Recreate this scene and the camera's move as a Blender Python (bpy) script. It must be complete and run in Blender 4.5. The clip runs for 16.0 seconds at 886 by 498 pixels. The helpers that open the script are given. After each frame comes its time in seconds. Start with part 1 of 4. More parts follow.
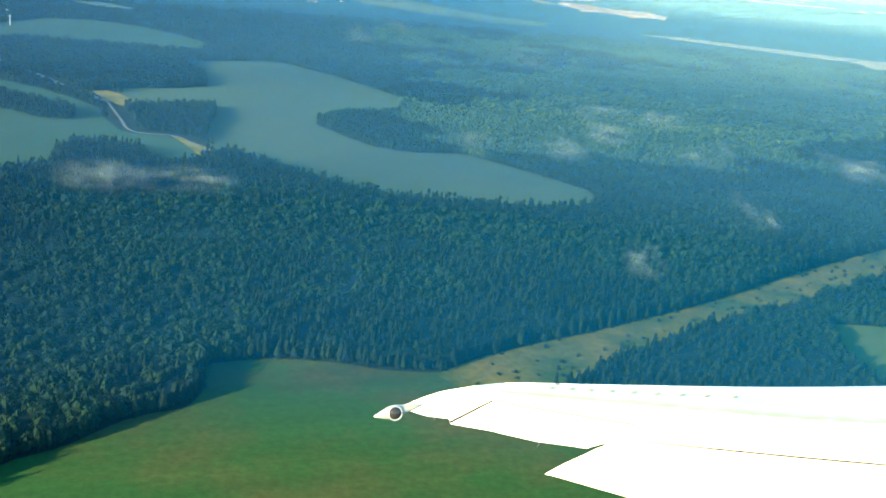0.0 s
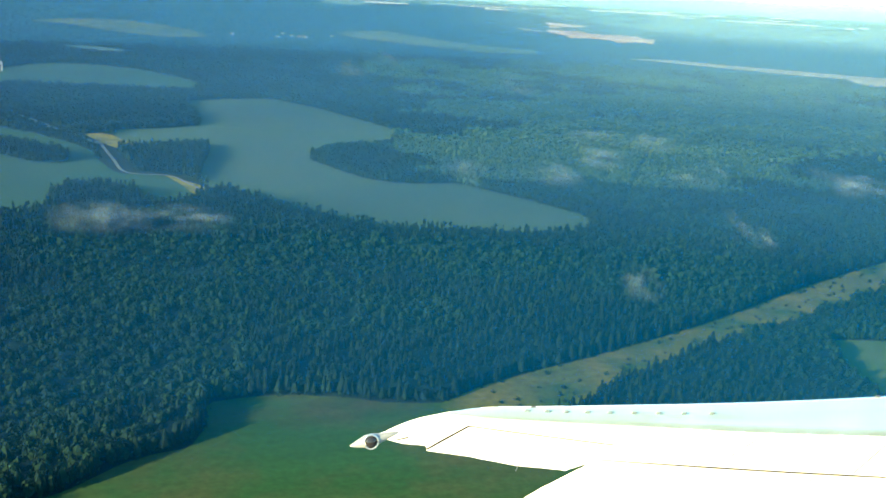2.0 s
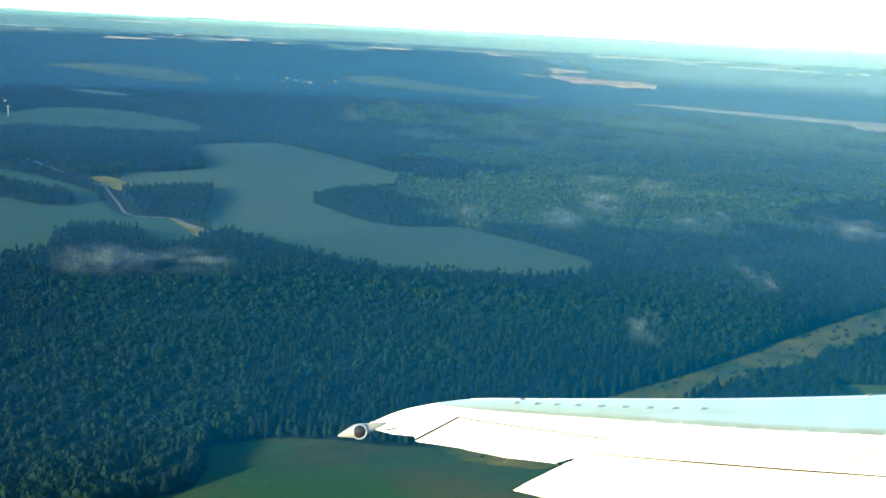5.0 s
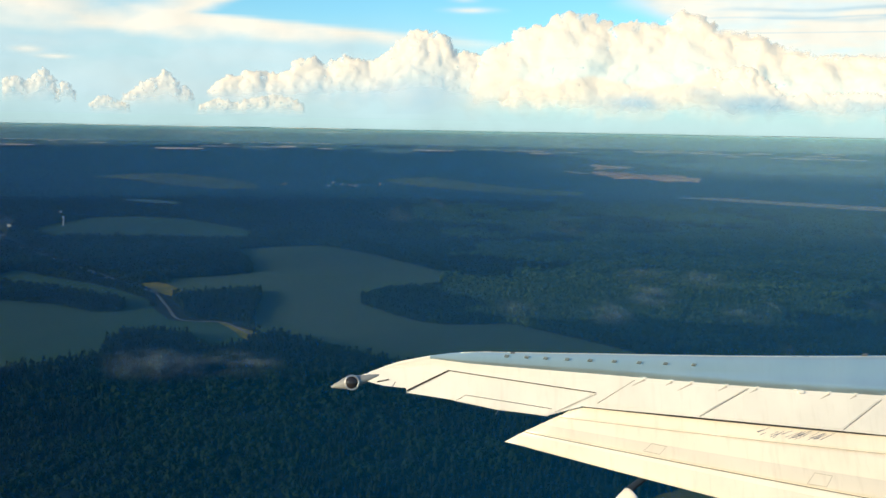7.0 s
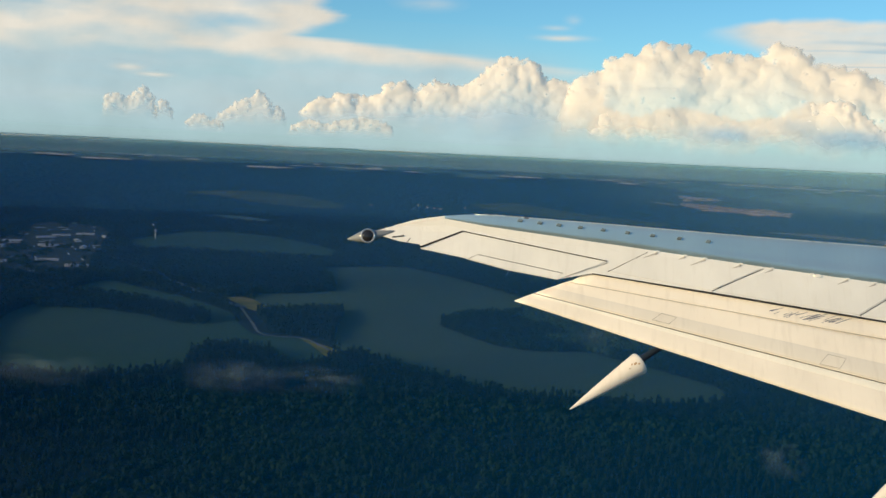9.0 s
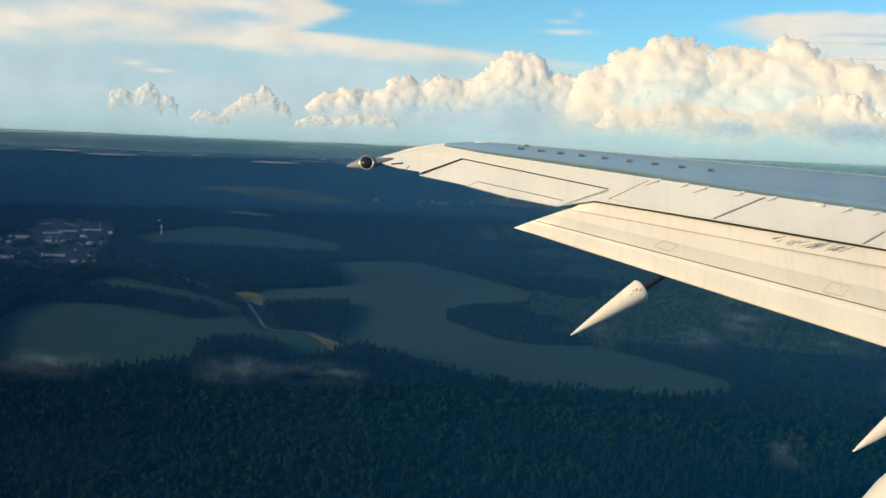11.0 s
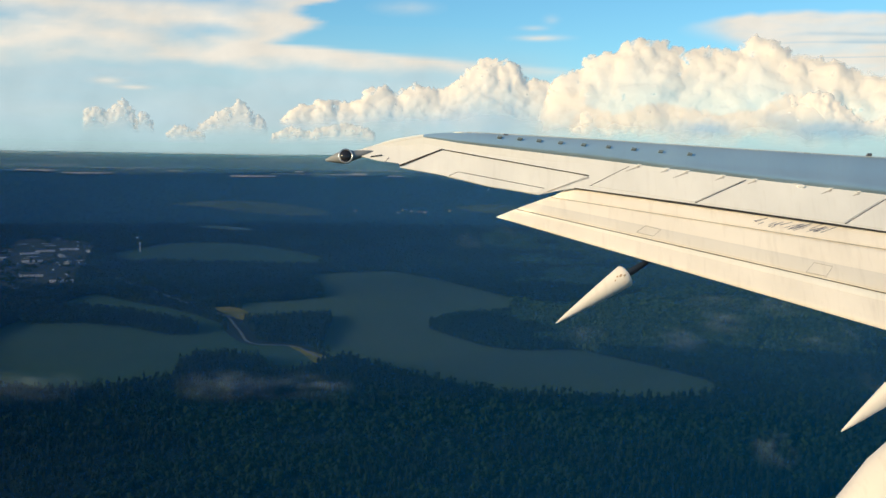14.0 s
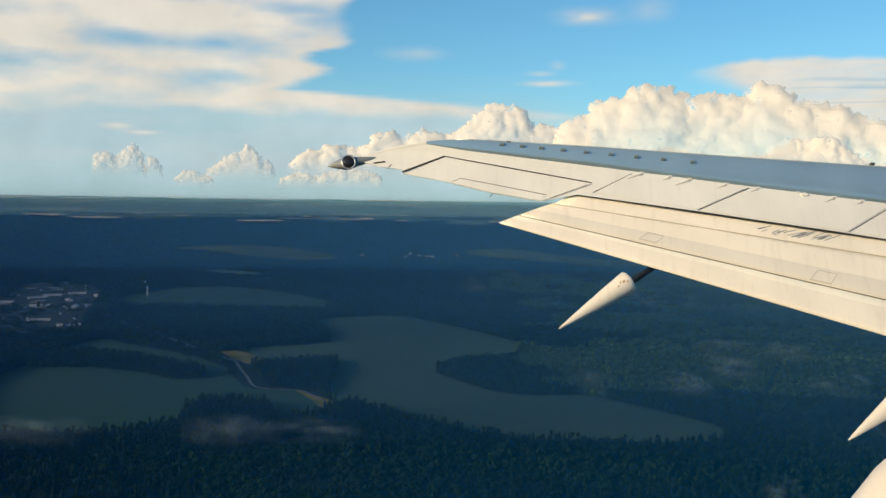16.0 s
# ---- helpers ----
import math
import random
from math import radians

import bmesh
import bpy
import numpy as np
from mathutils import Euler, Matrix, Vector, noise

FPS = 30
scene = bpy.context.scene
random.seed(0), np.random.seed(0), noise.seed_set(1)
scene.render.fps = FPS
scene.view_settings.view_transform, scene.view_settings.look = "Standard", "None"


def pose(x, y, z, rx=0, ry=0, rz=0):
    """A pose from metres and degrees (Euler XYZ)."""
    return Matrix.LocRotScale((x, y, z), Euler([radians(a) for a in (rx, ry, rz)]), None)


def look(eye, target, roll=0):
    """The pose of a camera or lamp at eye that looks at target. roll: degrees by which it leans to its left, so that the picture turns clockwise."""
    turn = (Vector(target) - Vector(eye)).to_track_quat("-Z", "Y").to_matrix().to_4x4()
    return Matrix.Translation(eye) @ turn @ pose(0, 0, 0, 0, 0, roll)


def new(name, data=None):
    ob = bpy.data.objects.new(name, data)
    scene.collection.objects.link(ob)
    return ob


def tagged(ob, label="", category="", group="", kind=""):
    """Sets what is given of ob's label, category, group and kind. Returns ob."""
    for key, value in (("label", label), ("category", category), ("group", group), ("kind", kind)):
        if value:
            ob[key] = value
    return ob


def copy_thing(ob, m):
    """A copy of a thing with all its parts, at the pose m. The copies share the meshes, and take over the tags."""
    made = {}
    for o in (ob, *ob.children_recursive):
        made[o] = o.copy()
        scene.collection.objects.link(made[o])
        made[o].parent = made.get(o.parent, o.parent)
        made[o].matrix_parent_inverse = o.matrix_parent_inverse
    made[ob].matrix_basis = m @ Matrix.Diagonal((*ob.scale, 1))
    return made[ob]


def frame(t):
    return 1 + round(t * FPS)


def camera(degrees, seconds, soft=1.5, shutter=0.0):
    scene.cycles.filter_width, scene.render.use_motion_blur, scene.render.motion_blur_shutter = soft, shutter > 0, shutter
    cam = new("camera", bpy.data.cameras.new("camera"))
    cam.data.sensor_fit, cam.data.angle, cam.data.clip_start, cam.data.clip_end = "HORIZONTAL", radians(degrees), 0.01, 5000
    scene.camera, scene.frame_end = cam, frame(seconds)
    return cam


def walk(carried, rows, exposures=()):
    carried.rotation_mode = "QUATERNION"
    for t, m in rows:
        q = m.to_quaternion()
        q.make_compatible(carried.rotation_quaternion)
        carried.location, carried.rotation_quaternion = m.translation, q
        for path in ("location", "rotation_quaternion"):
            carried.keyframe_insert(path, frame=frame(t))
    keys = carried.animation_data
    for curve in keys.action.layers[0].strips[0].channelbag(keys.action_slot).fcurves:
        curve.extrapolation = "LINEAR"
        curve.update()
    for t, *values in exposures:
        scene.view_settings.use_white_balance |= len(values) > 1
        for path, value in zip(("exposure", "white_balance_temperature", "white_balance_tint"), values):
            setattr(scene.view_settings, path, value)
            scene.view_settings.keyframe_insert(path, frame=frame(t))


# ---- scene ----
# ---------------------------------------------------------------- camera
cam = camera(46.0, 16.0, soft=1.5)
walk(cam, [
    (0.0, pose(-1.730, 1.204, 205.120, 74.08, -4.71, -4.51)),
    (0.5, pose(-1.610, 1.168, 205.022, 73.53, -4.65, -4.15)),
    (1.0, pose(-1.525, 1.145, 205.032, 73.82, -3.59, -4.39)),
    (1.5, pose(-1.477, 1.125, 205.073, 74.99, -2.93, -5.02)),
    (2.0, pose(-1.419, 1.128, 205.112, 75.76, -2.76, -5.19)),
    (2.5, pose(-1.386, 1.148, 205.164, 76.09, -3.02, -5.15)),
    (3.0, pose(-1.324, 1.163, 205.124, 76.14, -3.07, -5.04)),
    (5.5, pose(-1.197, 0.748, 204.337, 78.76, -2.72, -4.94)),
    (6.0, pose(-0.966, 0.548, 204.088, 79.38, -1.56, -4.44)),
    (6.5, pose(-0.818, 0.375, 203.567, 80.99, -1.33, -3.90)),
    (7.0, pose(-0.541, 0.155, 202.952, 83.54, -1.04, -2.68)),
    (7.5, pose(-0.216, -0.093, 202.376, 85.78, -0.98, -1.13)),
    (8.0, pose(0.007, -0.289, 201.849, 86.29, -2.54, 0.45)),
    (8.5, pose(0.191, -0.402, 201.419, 85.32, -2.82, 1.56)),
    (9.0, pose(0.329, -0.448, 201.034, 84.80, -2.69, 2.07)),
    (9.5, pose(0.416, -0.509, 200.649, 84.65, -2.24, 2.31)),
    (12.0, pose(0.442, -0.385, 200.182, 84.20, -2.50, 2.39)),
    (12.5, pose(0.414, -0.377, 200.300, 83.92, -1.40, 1.91)),
    (13.0, pose(0.386, -0.381, 200.280, 84.28, -1.32, 1.38)),
    (13.5, pose(0.402, -0.367, 200.155, 84.52, -0.82, 1.16)),
    (14.0, pose(0.420, -0.374, 199.995, 85.01, -0.80, 1.13)),
    (14.5, pose(0.448, -0.380, 199.872, 85.58, -0.68, 1.21)),
    (15.0, pose(0.472, -0.382, 199.737, 86.23, -0.66, 1.29)),
    (15.5, pose(0.470, -0.398, 199.624, 86.89, -1.02, 1.38)),
    (16.0, pose(0.482, -0.388, 199.534, 87.44, -0.80, 1.52)),
], exposures=[(0.0, 2.82, 5520, -15), (1.5, 2.58, 5400, -15), (3.0, 2.52, 5250, -13), (5.5, 1.95, 5050, -9), (6.5, 1.15, 4980, -4), (7.0, 0.76, 4980, 0), (7.5, 0.5, 4980, 1), (8.0, 0.34, 4980, 2), (9.0, 0.34, 4980, 2), (12.0, 0.48, 4980, 3), (14.5, 0.48, 4980, 3), (16.0, 0.34, 4980, 3)])

# ---------------------------------------------------------------- sky and sun
SUN_WAY = Vector((-0.74, -0.62, 0.26)).normalized()
world = bpy.data.worlds.new("sky")
scene.world = world
world.use_nodes = True
wn = world.node_tree.nodes
sky = wn.new("ShaderNodeTexSky")
sky.sky_type = "NISHITA"
sky.sun_disc = False
sky.sun_elevation = math.asin(SUN_WAY.z)
sky.sun_rotation = math.atan2(SUN_WAY.x, SUN_WAY.y)
sky.altitude = 200
sky.air_density = 1.0
sky.dust_density = 0.1
sky.ozone_density = 3.0
wn["Background"].inputs["Strength"].default_value = 0.092
tint = wn.new("ShaderNodeMix")
tint.data_type, tint.blend_type = "RGBA", "MULTIPLY"
tint.inputs["Factor"].default_value = 1.0
tint.inputs[7].default_value = (0.94, 1.0, 0.86, 1)
world.node_tree.links.new(sky.outputs[0], tint.inputs[6])
world.node_tree.links.new(tint.outputs[2], wn["Background"].inputs[0])
sun = new("sun", bpy.data.lights.new("sun", "SUN"))
sun.data.energy = 4.8
sun.data.angle = radians(2.0)
sun.data.color = (1.0, 0.61, 0.24)
sun.matrix_basis = look((0, 0, 600), Vector((0, 0, 600)) - SUN_WAY)


# ---------------------------------------------------------------- materials
def material(name, rough=0.7, metal=0.0):
    m = bpy.data.materials.new(name)
    m.use_nodes = True
    b = m.node_tree.nodes["Principled BSDF"]
    b.inputs["Roughness"].default_value = rough
    b.inputs["Metallic"].default_value = metal
    return m, m.node_tree.nodes, m.node_tree.links, b


def noise_node(n, l, scale, detail=4.0, source=None, stretch=None, rough=0.55):
    t = n.new("ShaderNodeTexNoise")
    t.inputs["Scale"].default_value = scale
    t.inputs["Detail"].default_value = detail
    t.inputs["Roughness"].default_value = rough
    if source is not None:
        if stretch:
            mp = n.new("ShaderNodeMapping")
            mp.inputs["Scale"].default_value = stretch
            l.new(source, mp.inputs["Vector"])
            source = mp.outputs[0]
        l.new(source, t.inputs["Vector"])
    return t.outputs["Fac"]


def ramp(n, l, fac, stops):
    r = n.new("ShaderNodeValToRGB")
    while len(r.color_ramp.elements) < len(stops):
        r.color_ramp.elements.new(0.5)
    for e, (p, c) in zip(r.color_ramp.elements, stops):
        e.position, e.color = p, (*c, 1)
    l.new(fac, r.inputs[0])
    return r.outputs[0]


def mixed(n, l, fac, a, b, kind="MIX"):
    m = n.new("ShaderNodeMix")
    m.data_type, m.blend_type = "RGBA", kind
    if isinstance(fac, float):
        m.inputs["Factor"].default_value = fac
    else:
        l.new(fac, m.inputs["Factor"])
    for k, v in ((6, a), (7, b)):
        if isinstance(v, tuple):
            m.inputs[k].default_value = (*v, 1)
        else:
            l.new(v, m.inputs[k])
    return m.outputs[2]


def bump(n, l, b, height, strength, distance):
    k = n.new("ShaderNodeBump")
    k.inputs["Strength"].default_value = strength
    k.inputs["Distance"].default_value = distance
    l.new(height, k.inputs["Height"])
    l.new(k.outputs[0], b.inputs["Normal"])


def coords(n, which="Object"):
    return n.new("ShaderNodeTexCoord").outputs[which]


def haze_sheen(b, weight=0.2):
    """A blue sheen at glancing angles, put on the material to imitate haze."""
    b.inputs["Sheen Weight"].default_value = weight
    b.inputs["Sheen Roughness"].default_value = 0.6
    b.inputs["Sheen Tint"].default_value = (0.04, 0.38, 1.0, 1)


def land_material(name, low, high, scale, rough=0.95, fine=0.6, relief=0.5, haze_weight=0.012):
    """Ground cover: two tones at a large scale, mottled finely."""
    m, n, l, b = material(name, rough)
    c = coords(n)
    big = ramp(n, l, noise_node(n, l, scale, 5, c), [(0.35, low), (0.65, high)])
    small = ramp(n, l, noise_node(n, l, fine, 4, c), [(0.3, (0.7, 0.7, 0.7)), (0.7, (1.15, 1.15, 1.15))])
    l.new(mixed(n, l, 1.0, big, small, "MULTIPLY"), b.inputs["Base Color"])
    bump(n, l, b, noise_node(n, l, fine, 3, c), relief, 1.0)
    b.inputs["Specular IOR Level"].default_value = 0.1
    haze_sheen(b, haze_weight)
    return m


def crop_material(name, low, high, along, rows=0.5, haze_weight=0.03, patch=0.006, bias=0.0):
    """A cropped field with faint drill rows in one direction."""
    m, n, l, b = material(name, 0.95)
    c = coords(n)
    big = ramp(n, l, noise_node(n, l, patch, 6, c, None, 0.6), [(0.34 + bias, low), (0.66 + bias, high)])
    mp = n.new("ShaderNodeMapping")
    mp.inputs["Rotation"].default_value = (0, 0, radians(along))
    l.new(c, mp.inputs["Vector"])
    streak = noise_node(n, l, 0.12, 3, mp.outputs[0], (1.0, 0.04, 1.0))
    tone = ramp(n, l, streak, [(0.3, (1 - rows * 0.3,) * 3), (0.7, (1 + rows * 0.2,) * 3)])
    tufts = ramp(n, l, noise_node(n, l, 0.25, 6, c, None, 0.65), [(0.3, (0.78, 0.8, 0.78)), (0.7, (1.18, 1.16, 1.15))])
    l.new(mixed(n, l, 1.0, mixed(n, l, 1.0, big, tone, "MULTIPLY"), tufts, "MULTIPLY"), b.inputs["Base Color"])
    bump(n, l, b, streak, 0.3, 0.5)
    b.inputs["Specular IOR Level"].default_value = 0.1
    haze_sheen(b, haze_weight)
    return m


def leaf_material(name, stops, haze_weight=0.05):
    """Foliage: each tree has a tone of its own, with clumped light and dark leaves."""
    m, n, l, b = material(name, 0.85)
    geo = n.new("ShaderNodeNewGeometry")
    base = ramp(n, l, geo.outputs["Random Per Island"], stops)
    c = coords(n)
    clump = ramp(n, l, noise_node(n, l, 0.9, 3, c), [(0.3, (0.82, 0.83, 0.86)), (0.7, (1.16, 1.15, 1.08))])
    wide = ramp(n, l, noise_node(n, l, 0.008, 4, c), [(0.35, (0.75, 0.8, 0.85)), (0.65, (1.2, 1.15, 1.0))])
    l.new(mixed(n, l, 1.0, mixed(n, l, 1.0, base, clump, "MULTIPLY"), wide, "MULTIPLY"), b.inputs["Base Color"])
    bump(n, l, b, noise_node(n, l, 1.6, 3, c), 0.5, 0.6)
    b.inputs["Specular IOR Level"].default_value = 0.15
    haze_sheen(b, haze_weight)
    # thin leaves let light through
    glow = n.new("ShaderNodeBsdfTranslucent")
    l.new(b.inputs["Base Color"].links[0].from_socket, glow.inputs[0])
    mx = n.new("ShaderNodeMixShader")
    mx.inputs[0].default_value = 0.38
    l.new(b.outputs[0], mx.inputs[1])
    l.new(glow.outputs[0], mx.inputs[2])
    l.new(mx.outputs[0], n["Material Output"].inputs[0])
    return m


def paint_material(name, base, dirt, rough, streaks=0.5, metal=0.0):
    """Aircraft paint or metal: faint blotches and grime drawn out along the airflow."""
    m, n, l, b = material(name, rough, metal)
    c = coords(n)
    blotch = noise_node(n, l, 1.3, 5, c)
    drawn = noise_node(n, l, 6.0, 4, c, (2.2, 0.35, 1.0))
    col = mixed(n, l, ramp(n, l, drawn, [(0.52, (0, 0, 0)), (0.78, (streaks,) * 3)]), base, dirt)
    tone = ramp(n, l, blotch, [(0.3, (0.93, 0.93, 0.93)), (0.7, (1.03, 1.03, 1.03))])
    l.new(mixed(n, l, 1.0, col, tone, "MULTIPLY"), b.inputs["Base Color"])
    l.new(ramp(n, l, blotch, [(0.3, (rough * 0.8,) * 3), (0.7, (min(1, rough * 1.2),) * 3)]), b.inputs["Roughness"])
    bump(n, l, b, noise_node(n, l, 3.0, 2, c), 0.05, 0.01)
    return m


def plain(name, colour, rough=0.6, metal=0.0, scale=8.0):
    m, n, l, b = material(name, rough, metal)
    k = noise_node(n, l, scale, 4, coords(n))
    l.new(ramp(n, l, k, [(0.3, tuple(0.85 * v for v in colour)), (0.7, tuple(min(1, 1.1 * v) for v in colour))]), b.inputs["Base Color"])
    return m


# some of the blue haze is put into these two forest base colours
FLOOR = land_material("forest_floor", (0.008, 0.018, 0.022), (0.012, 0.026, 0.026), 0.004)
CANOPY = land_material("canopy", (0.009, 0.026, 0.034), (0.016, 0.042, 0.044), 0.004, fine=0.035, relief=0.3, haze_weight=0.11)
MEADOW = crop_material("meadow", (0.02, 0.059, 0.015), (0.054, 0.05, 0.02), 75, 0.35, 0.008, 0.013, 0.09)
STUBBLE = crop_material("young_crop", (0.036, 0.058, 0.02), (0.044, 0.066, 0.022), 35, 0.25)
GRASS = crop_material("rough_grass", (0.023, 0.054, 0.023), (0.032, 0.063, 0.024), 10, 0.3, 0.018)
PASTURE = crop_material("pasture", (0.04, 0.09, 0.014), (0.09, 0.115, 0.024), 40, 0.3, 0.008)
HEATH = land_material("heath", (0.03, 0.062, 0.01), (0.115, 0.106, 0.013), 0.03, fine=0.25)
YELLOW = land_material("yellow_weeds", (0.08, 0.095, 0.016), (0.2, 0.17, 0.022), 0.05, fine=0.3)
SAND = land_material("bare_sand", (0.55, 0.3, 0.18), (0.85, 0.6, 0.42), 0.01, fine=0.06)
STRAW = land_material("straw", (0.36, 0.28, 0.18), (0.55, 0.44, 0.31), 0.006, fine=0.05)
PALE = land_material("pale_green_crop", (0.07, 0.13, 0.11), (0.14, 0.19, 0.16), 0.006, fine=0.05)
RIPE = land_material("ripening_crop", (0.06, 0.1, 0.045), (0.13, 0.16, 0.06), 0.008, fine=0.05)
TRACK = land_material("track", (0.09, 0.1, 0.085), (0.16, 0.16, 0.13), 0.05, fine=0.3)
# leaf tones hold a little blue haze in their base colour
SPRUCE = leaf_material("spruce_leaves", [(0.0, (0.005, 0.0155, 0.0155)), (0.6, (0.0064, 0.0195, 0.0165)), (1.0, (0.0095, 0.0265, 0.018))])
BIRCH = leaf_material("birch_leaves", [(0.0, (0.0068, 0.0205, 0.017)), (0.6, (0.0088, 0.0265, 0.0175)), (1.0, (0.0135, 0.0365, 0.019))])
GAP_LEAVES = leaf_material("gap_fill_leaves", [(0.0, (0.007, 0.019, 0.021)), (1.0, (0.0095, 0.024, 0.024))], 0.03)
# lighter foliage that paints the sun falling on part of the forest
SUNLIT_LEAVES = leaf_material("sunlit_leaves", [(0.0, (0.026, 0.058, 0.038)), (0.6, (0.039, 0.078, 0.041)), (1.0, (0.058, 0.102, 0.045))])
PAINT = paint_material("wing_paint", (0.86, 0.86, 0.84), (0.64, 0.62, 0.58), 0.45, 0.25)
FLAP_PAINT = paint_material("flap_paint", (0.96, 0.9, 0.8), (0.74, 0.68, 0.6), 0.45, 0.4)
HIGHLIGHT_METAL = paint_material("highlight_metal", (0.8, 0.86, 0.9), (0.6, 0.66, 0.7), 0.3, 0.3, 0.4)
GREY_TONE = paint_material("grey_flap_tone", (0.84, 0.8, 0.73), (0.66, 0.62, 0.56), 0.5, 0.45)
PALE_TONE = paint_material("pale_flap_tone", (0.98, 0.95, 0.87), (0.8, 0.75, 0.68), 0.45, 0.3)
# bare metal; the mirrored sky's blue is partly put into its base colour
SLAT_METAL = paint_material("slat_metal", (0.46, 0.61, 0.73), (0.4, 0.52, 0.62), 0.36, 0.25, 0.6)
FAIRING = paint_material("fairing_paint", (0.76, 0.72, 0.66), (0.5, 0.45, 0.38), 0.45, 0.3)
GAP_DARK = plain("gap_dark", (0.03, 0.03, 0.035), 0.8)
SEAM = plain("panel_seam", (0.014, 0.013, 0.012), 0.8)
# flap shadow on the fairing body, put into the colour
SHADOW_BLUE = plain("shadow_blue", (0.008, 0.02, 0.05), 0.9)
VANE = plain("blue_grey_vane", (0.17, 0.22, 0.26), 0.5)
# pod grey darkened, the shade on it put into the colour
POD = paint_material("pod_shade_grey", (0.26, 0.28, 0.3), (0.22, 0.22, 0.23), 0.5, 0.3)
RUST = plain("rust_stain", (0.42, 0.3, 0.18), 0.8)
SCUFF = plain("scuffed_grime", (0.2, 0.21, 0.27), 0.7)
FAINT = plain("faint_seam", (0.55, 0.52, 0.47), 0.7)
STEEL = plain("dark_steel", (0.22, 0.22, 0.24), 0.45, 0.7)
LENS = plain("dark_lens", (0.02, 0.02, 0.025), 0.08)
RIM = plain("bright_rim", (0.7, 0.7, 0.72), 0.3, 0.8)
WALL = plain("house_wall", (0.34, 0.36, 0.38), 0.9, scale=0.5)
ROOF = plain("grey_roof", (0.3, 0.32, 0.35), 0.7, scale=0.5)
REDROOF = plain("rusty_roof", (0.22, 0.14, 0.12), 0.8, scale=0.5)


def cloud_material():
    """Thick white cloud that scatters light through; its cover is stored on the mesh."""
    m, n, l, b = material("cumulus", 1.0)
    n.remove(b)
    c = coords(n)
    # the low sun's cream is partly put into this base colour
    lit = n.new("ShaderNodeBsdfDiffuse")
    lit.inputs[0].default_value = (0.84, 0.77, 0.67, 1)
    soft = n.new("ShaderNodeBsdfTranslucent")
    soft.inputs[0].default_value = (0.6, 0.62, 0.64, 1)
    body = n.new("ShaderNodeMixShader")
    body.inputs[0].default_value = 0.4
    clear = n.new("ShaderNodeBsdfTransparent")
    k = n.new("ShaderNodeBump")
    k.inputs["Strength"].default_value = 0.15
    k.inputs["Distance"].default_value = 8.0
    l.new(noise_node(n, l, 0.03, 6, c), k.inputs["Height"])
    l.new(k.outputs[0], lit.inputs["Normal"])
    l.new(lit.outputs[0], body.inputs[1])
    l.new(soft.outputs[0], body.inputs[2])
    # an added glow stands in for light scattered many times inside the cloud
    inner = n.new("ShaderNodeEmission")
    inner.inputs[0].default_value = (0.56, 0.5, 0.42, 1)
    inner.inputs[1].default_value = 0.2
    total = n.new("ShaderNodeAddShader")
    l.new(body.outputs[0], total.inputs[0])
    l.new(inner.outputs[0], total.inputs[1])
    cover = n.new("ShaderNodeAttribute")
    cover.attribute_name = "cover"
    mx = n.new("ShaderNodeMixShader")
    l.new(cover.outputs["Fac"], mx.inputs[0])
    l.new(clear.outputs[0], mx.inputs[1])
    l.new(total.outputs[0], mx.inputs[2])
    l.new(mx.outputs[0], n["Material Output"].inputs[0])
    return m


def veil_material(name, colour, strength, glow):
    """Thin cloud or mist: its cover is stored on the mesh; a far backdrop may glow."""
    m = bpy.data.materials.new(name)
    m.use_nodes = True
    n, l = m.node_tree.nodes, m.node_tree.links
    n.remove(n["Principled BSDF"])
    out = n["Material Output"]
    clear = n.new("ShaderNodeBsdfTransparent")
    c = coords(n)
    k = noise_node(n, l, 0.004 if glow else 0.05, 6, c)
    if glow:
        body = n.new("ShaderNodeEmission")
        l.new(ramp(n, l, k, [(0.3, tuple(0.85 * v for v in colour)), (0.7, colour)]), body.inputs[0])
        body.inputs[1].default_value = glow
    else:
        body = n.new("ShaderNodeBsdfDiffuse")
        body.inputs[0].default_value = (*colour, 1)
    cover = n.new("ShaderNodeAttribute")
    cover.attribute_name = "cover"
    mul = n.new("ShaderNodeMath")
    mul.operation = "MULTIPLY"
    mul.use_clamp = True
    l.new(cover.outputs["Fac"], mul.inputs[0])
    mul.inputs[1].default_value = strength
    mx = n.new("ShaderNodeMixShader")
    l.new(mul.outputs[0], mx.inputs[0])
    l.new(clear.outputs[0], mx.inputs[1])
    l.new(body.outputs[0], mx.inputs[2])
    l.new(mx.outputs[0], out.inputs[0])
    return m


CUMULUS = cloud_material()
# cloud sheets glow; their sunlit and shaded tones are painted colours
CIRRUS = veil_material("high_cloud", (1.0, 0.75, 0.5), 1.0, 0.8)
GREYVEIL = veil_material("grey_cloud", (0.57, 0.59, 0.52), 1.0, 0.8)
SHADE_VEIL = veil_material("painted_cloud_shade", (0.42, 0.54, 0.54), 0.75, 0.75)
# horizon haze painted as a glowing colour
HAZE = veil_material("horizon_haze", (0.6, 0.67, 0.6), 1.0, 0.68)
# tints for the haze curtains, sun and cloud shade put into the colours
FAR_HAZE_TINT = veil_material("pale_haze_tint", (0.3, 0.54, 0.68), 1.0, 0)
HAZE_TINT = veil_material("haze_tint", (0.03, 0.078, 0.205), 1.0, 0)
BLUE_HAZE_TINT = veil_material("blue_haze_tint", (0.006, 0.052, 0.19), 1.0, 0)
MIST = veil_material("mist", (0.6, 0.8, 0.97), 1.0, 0)


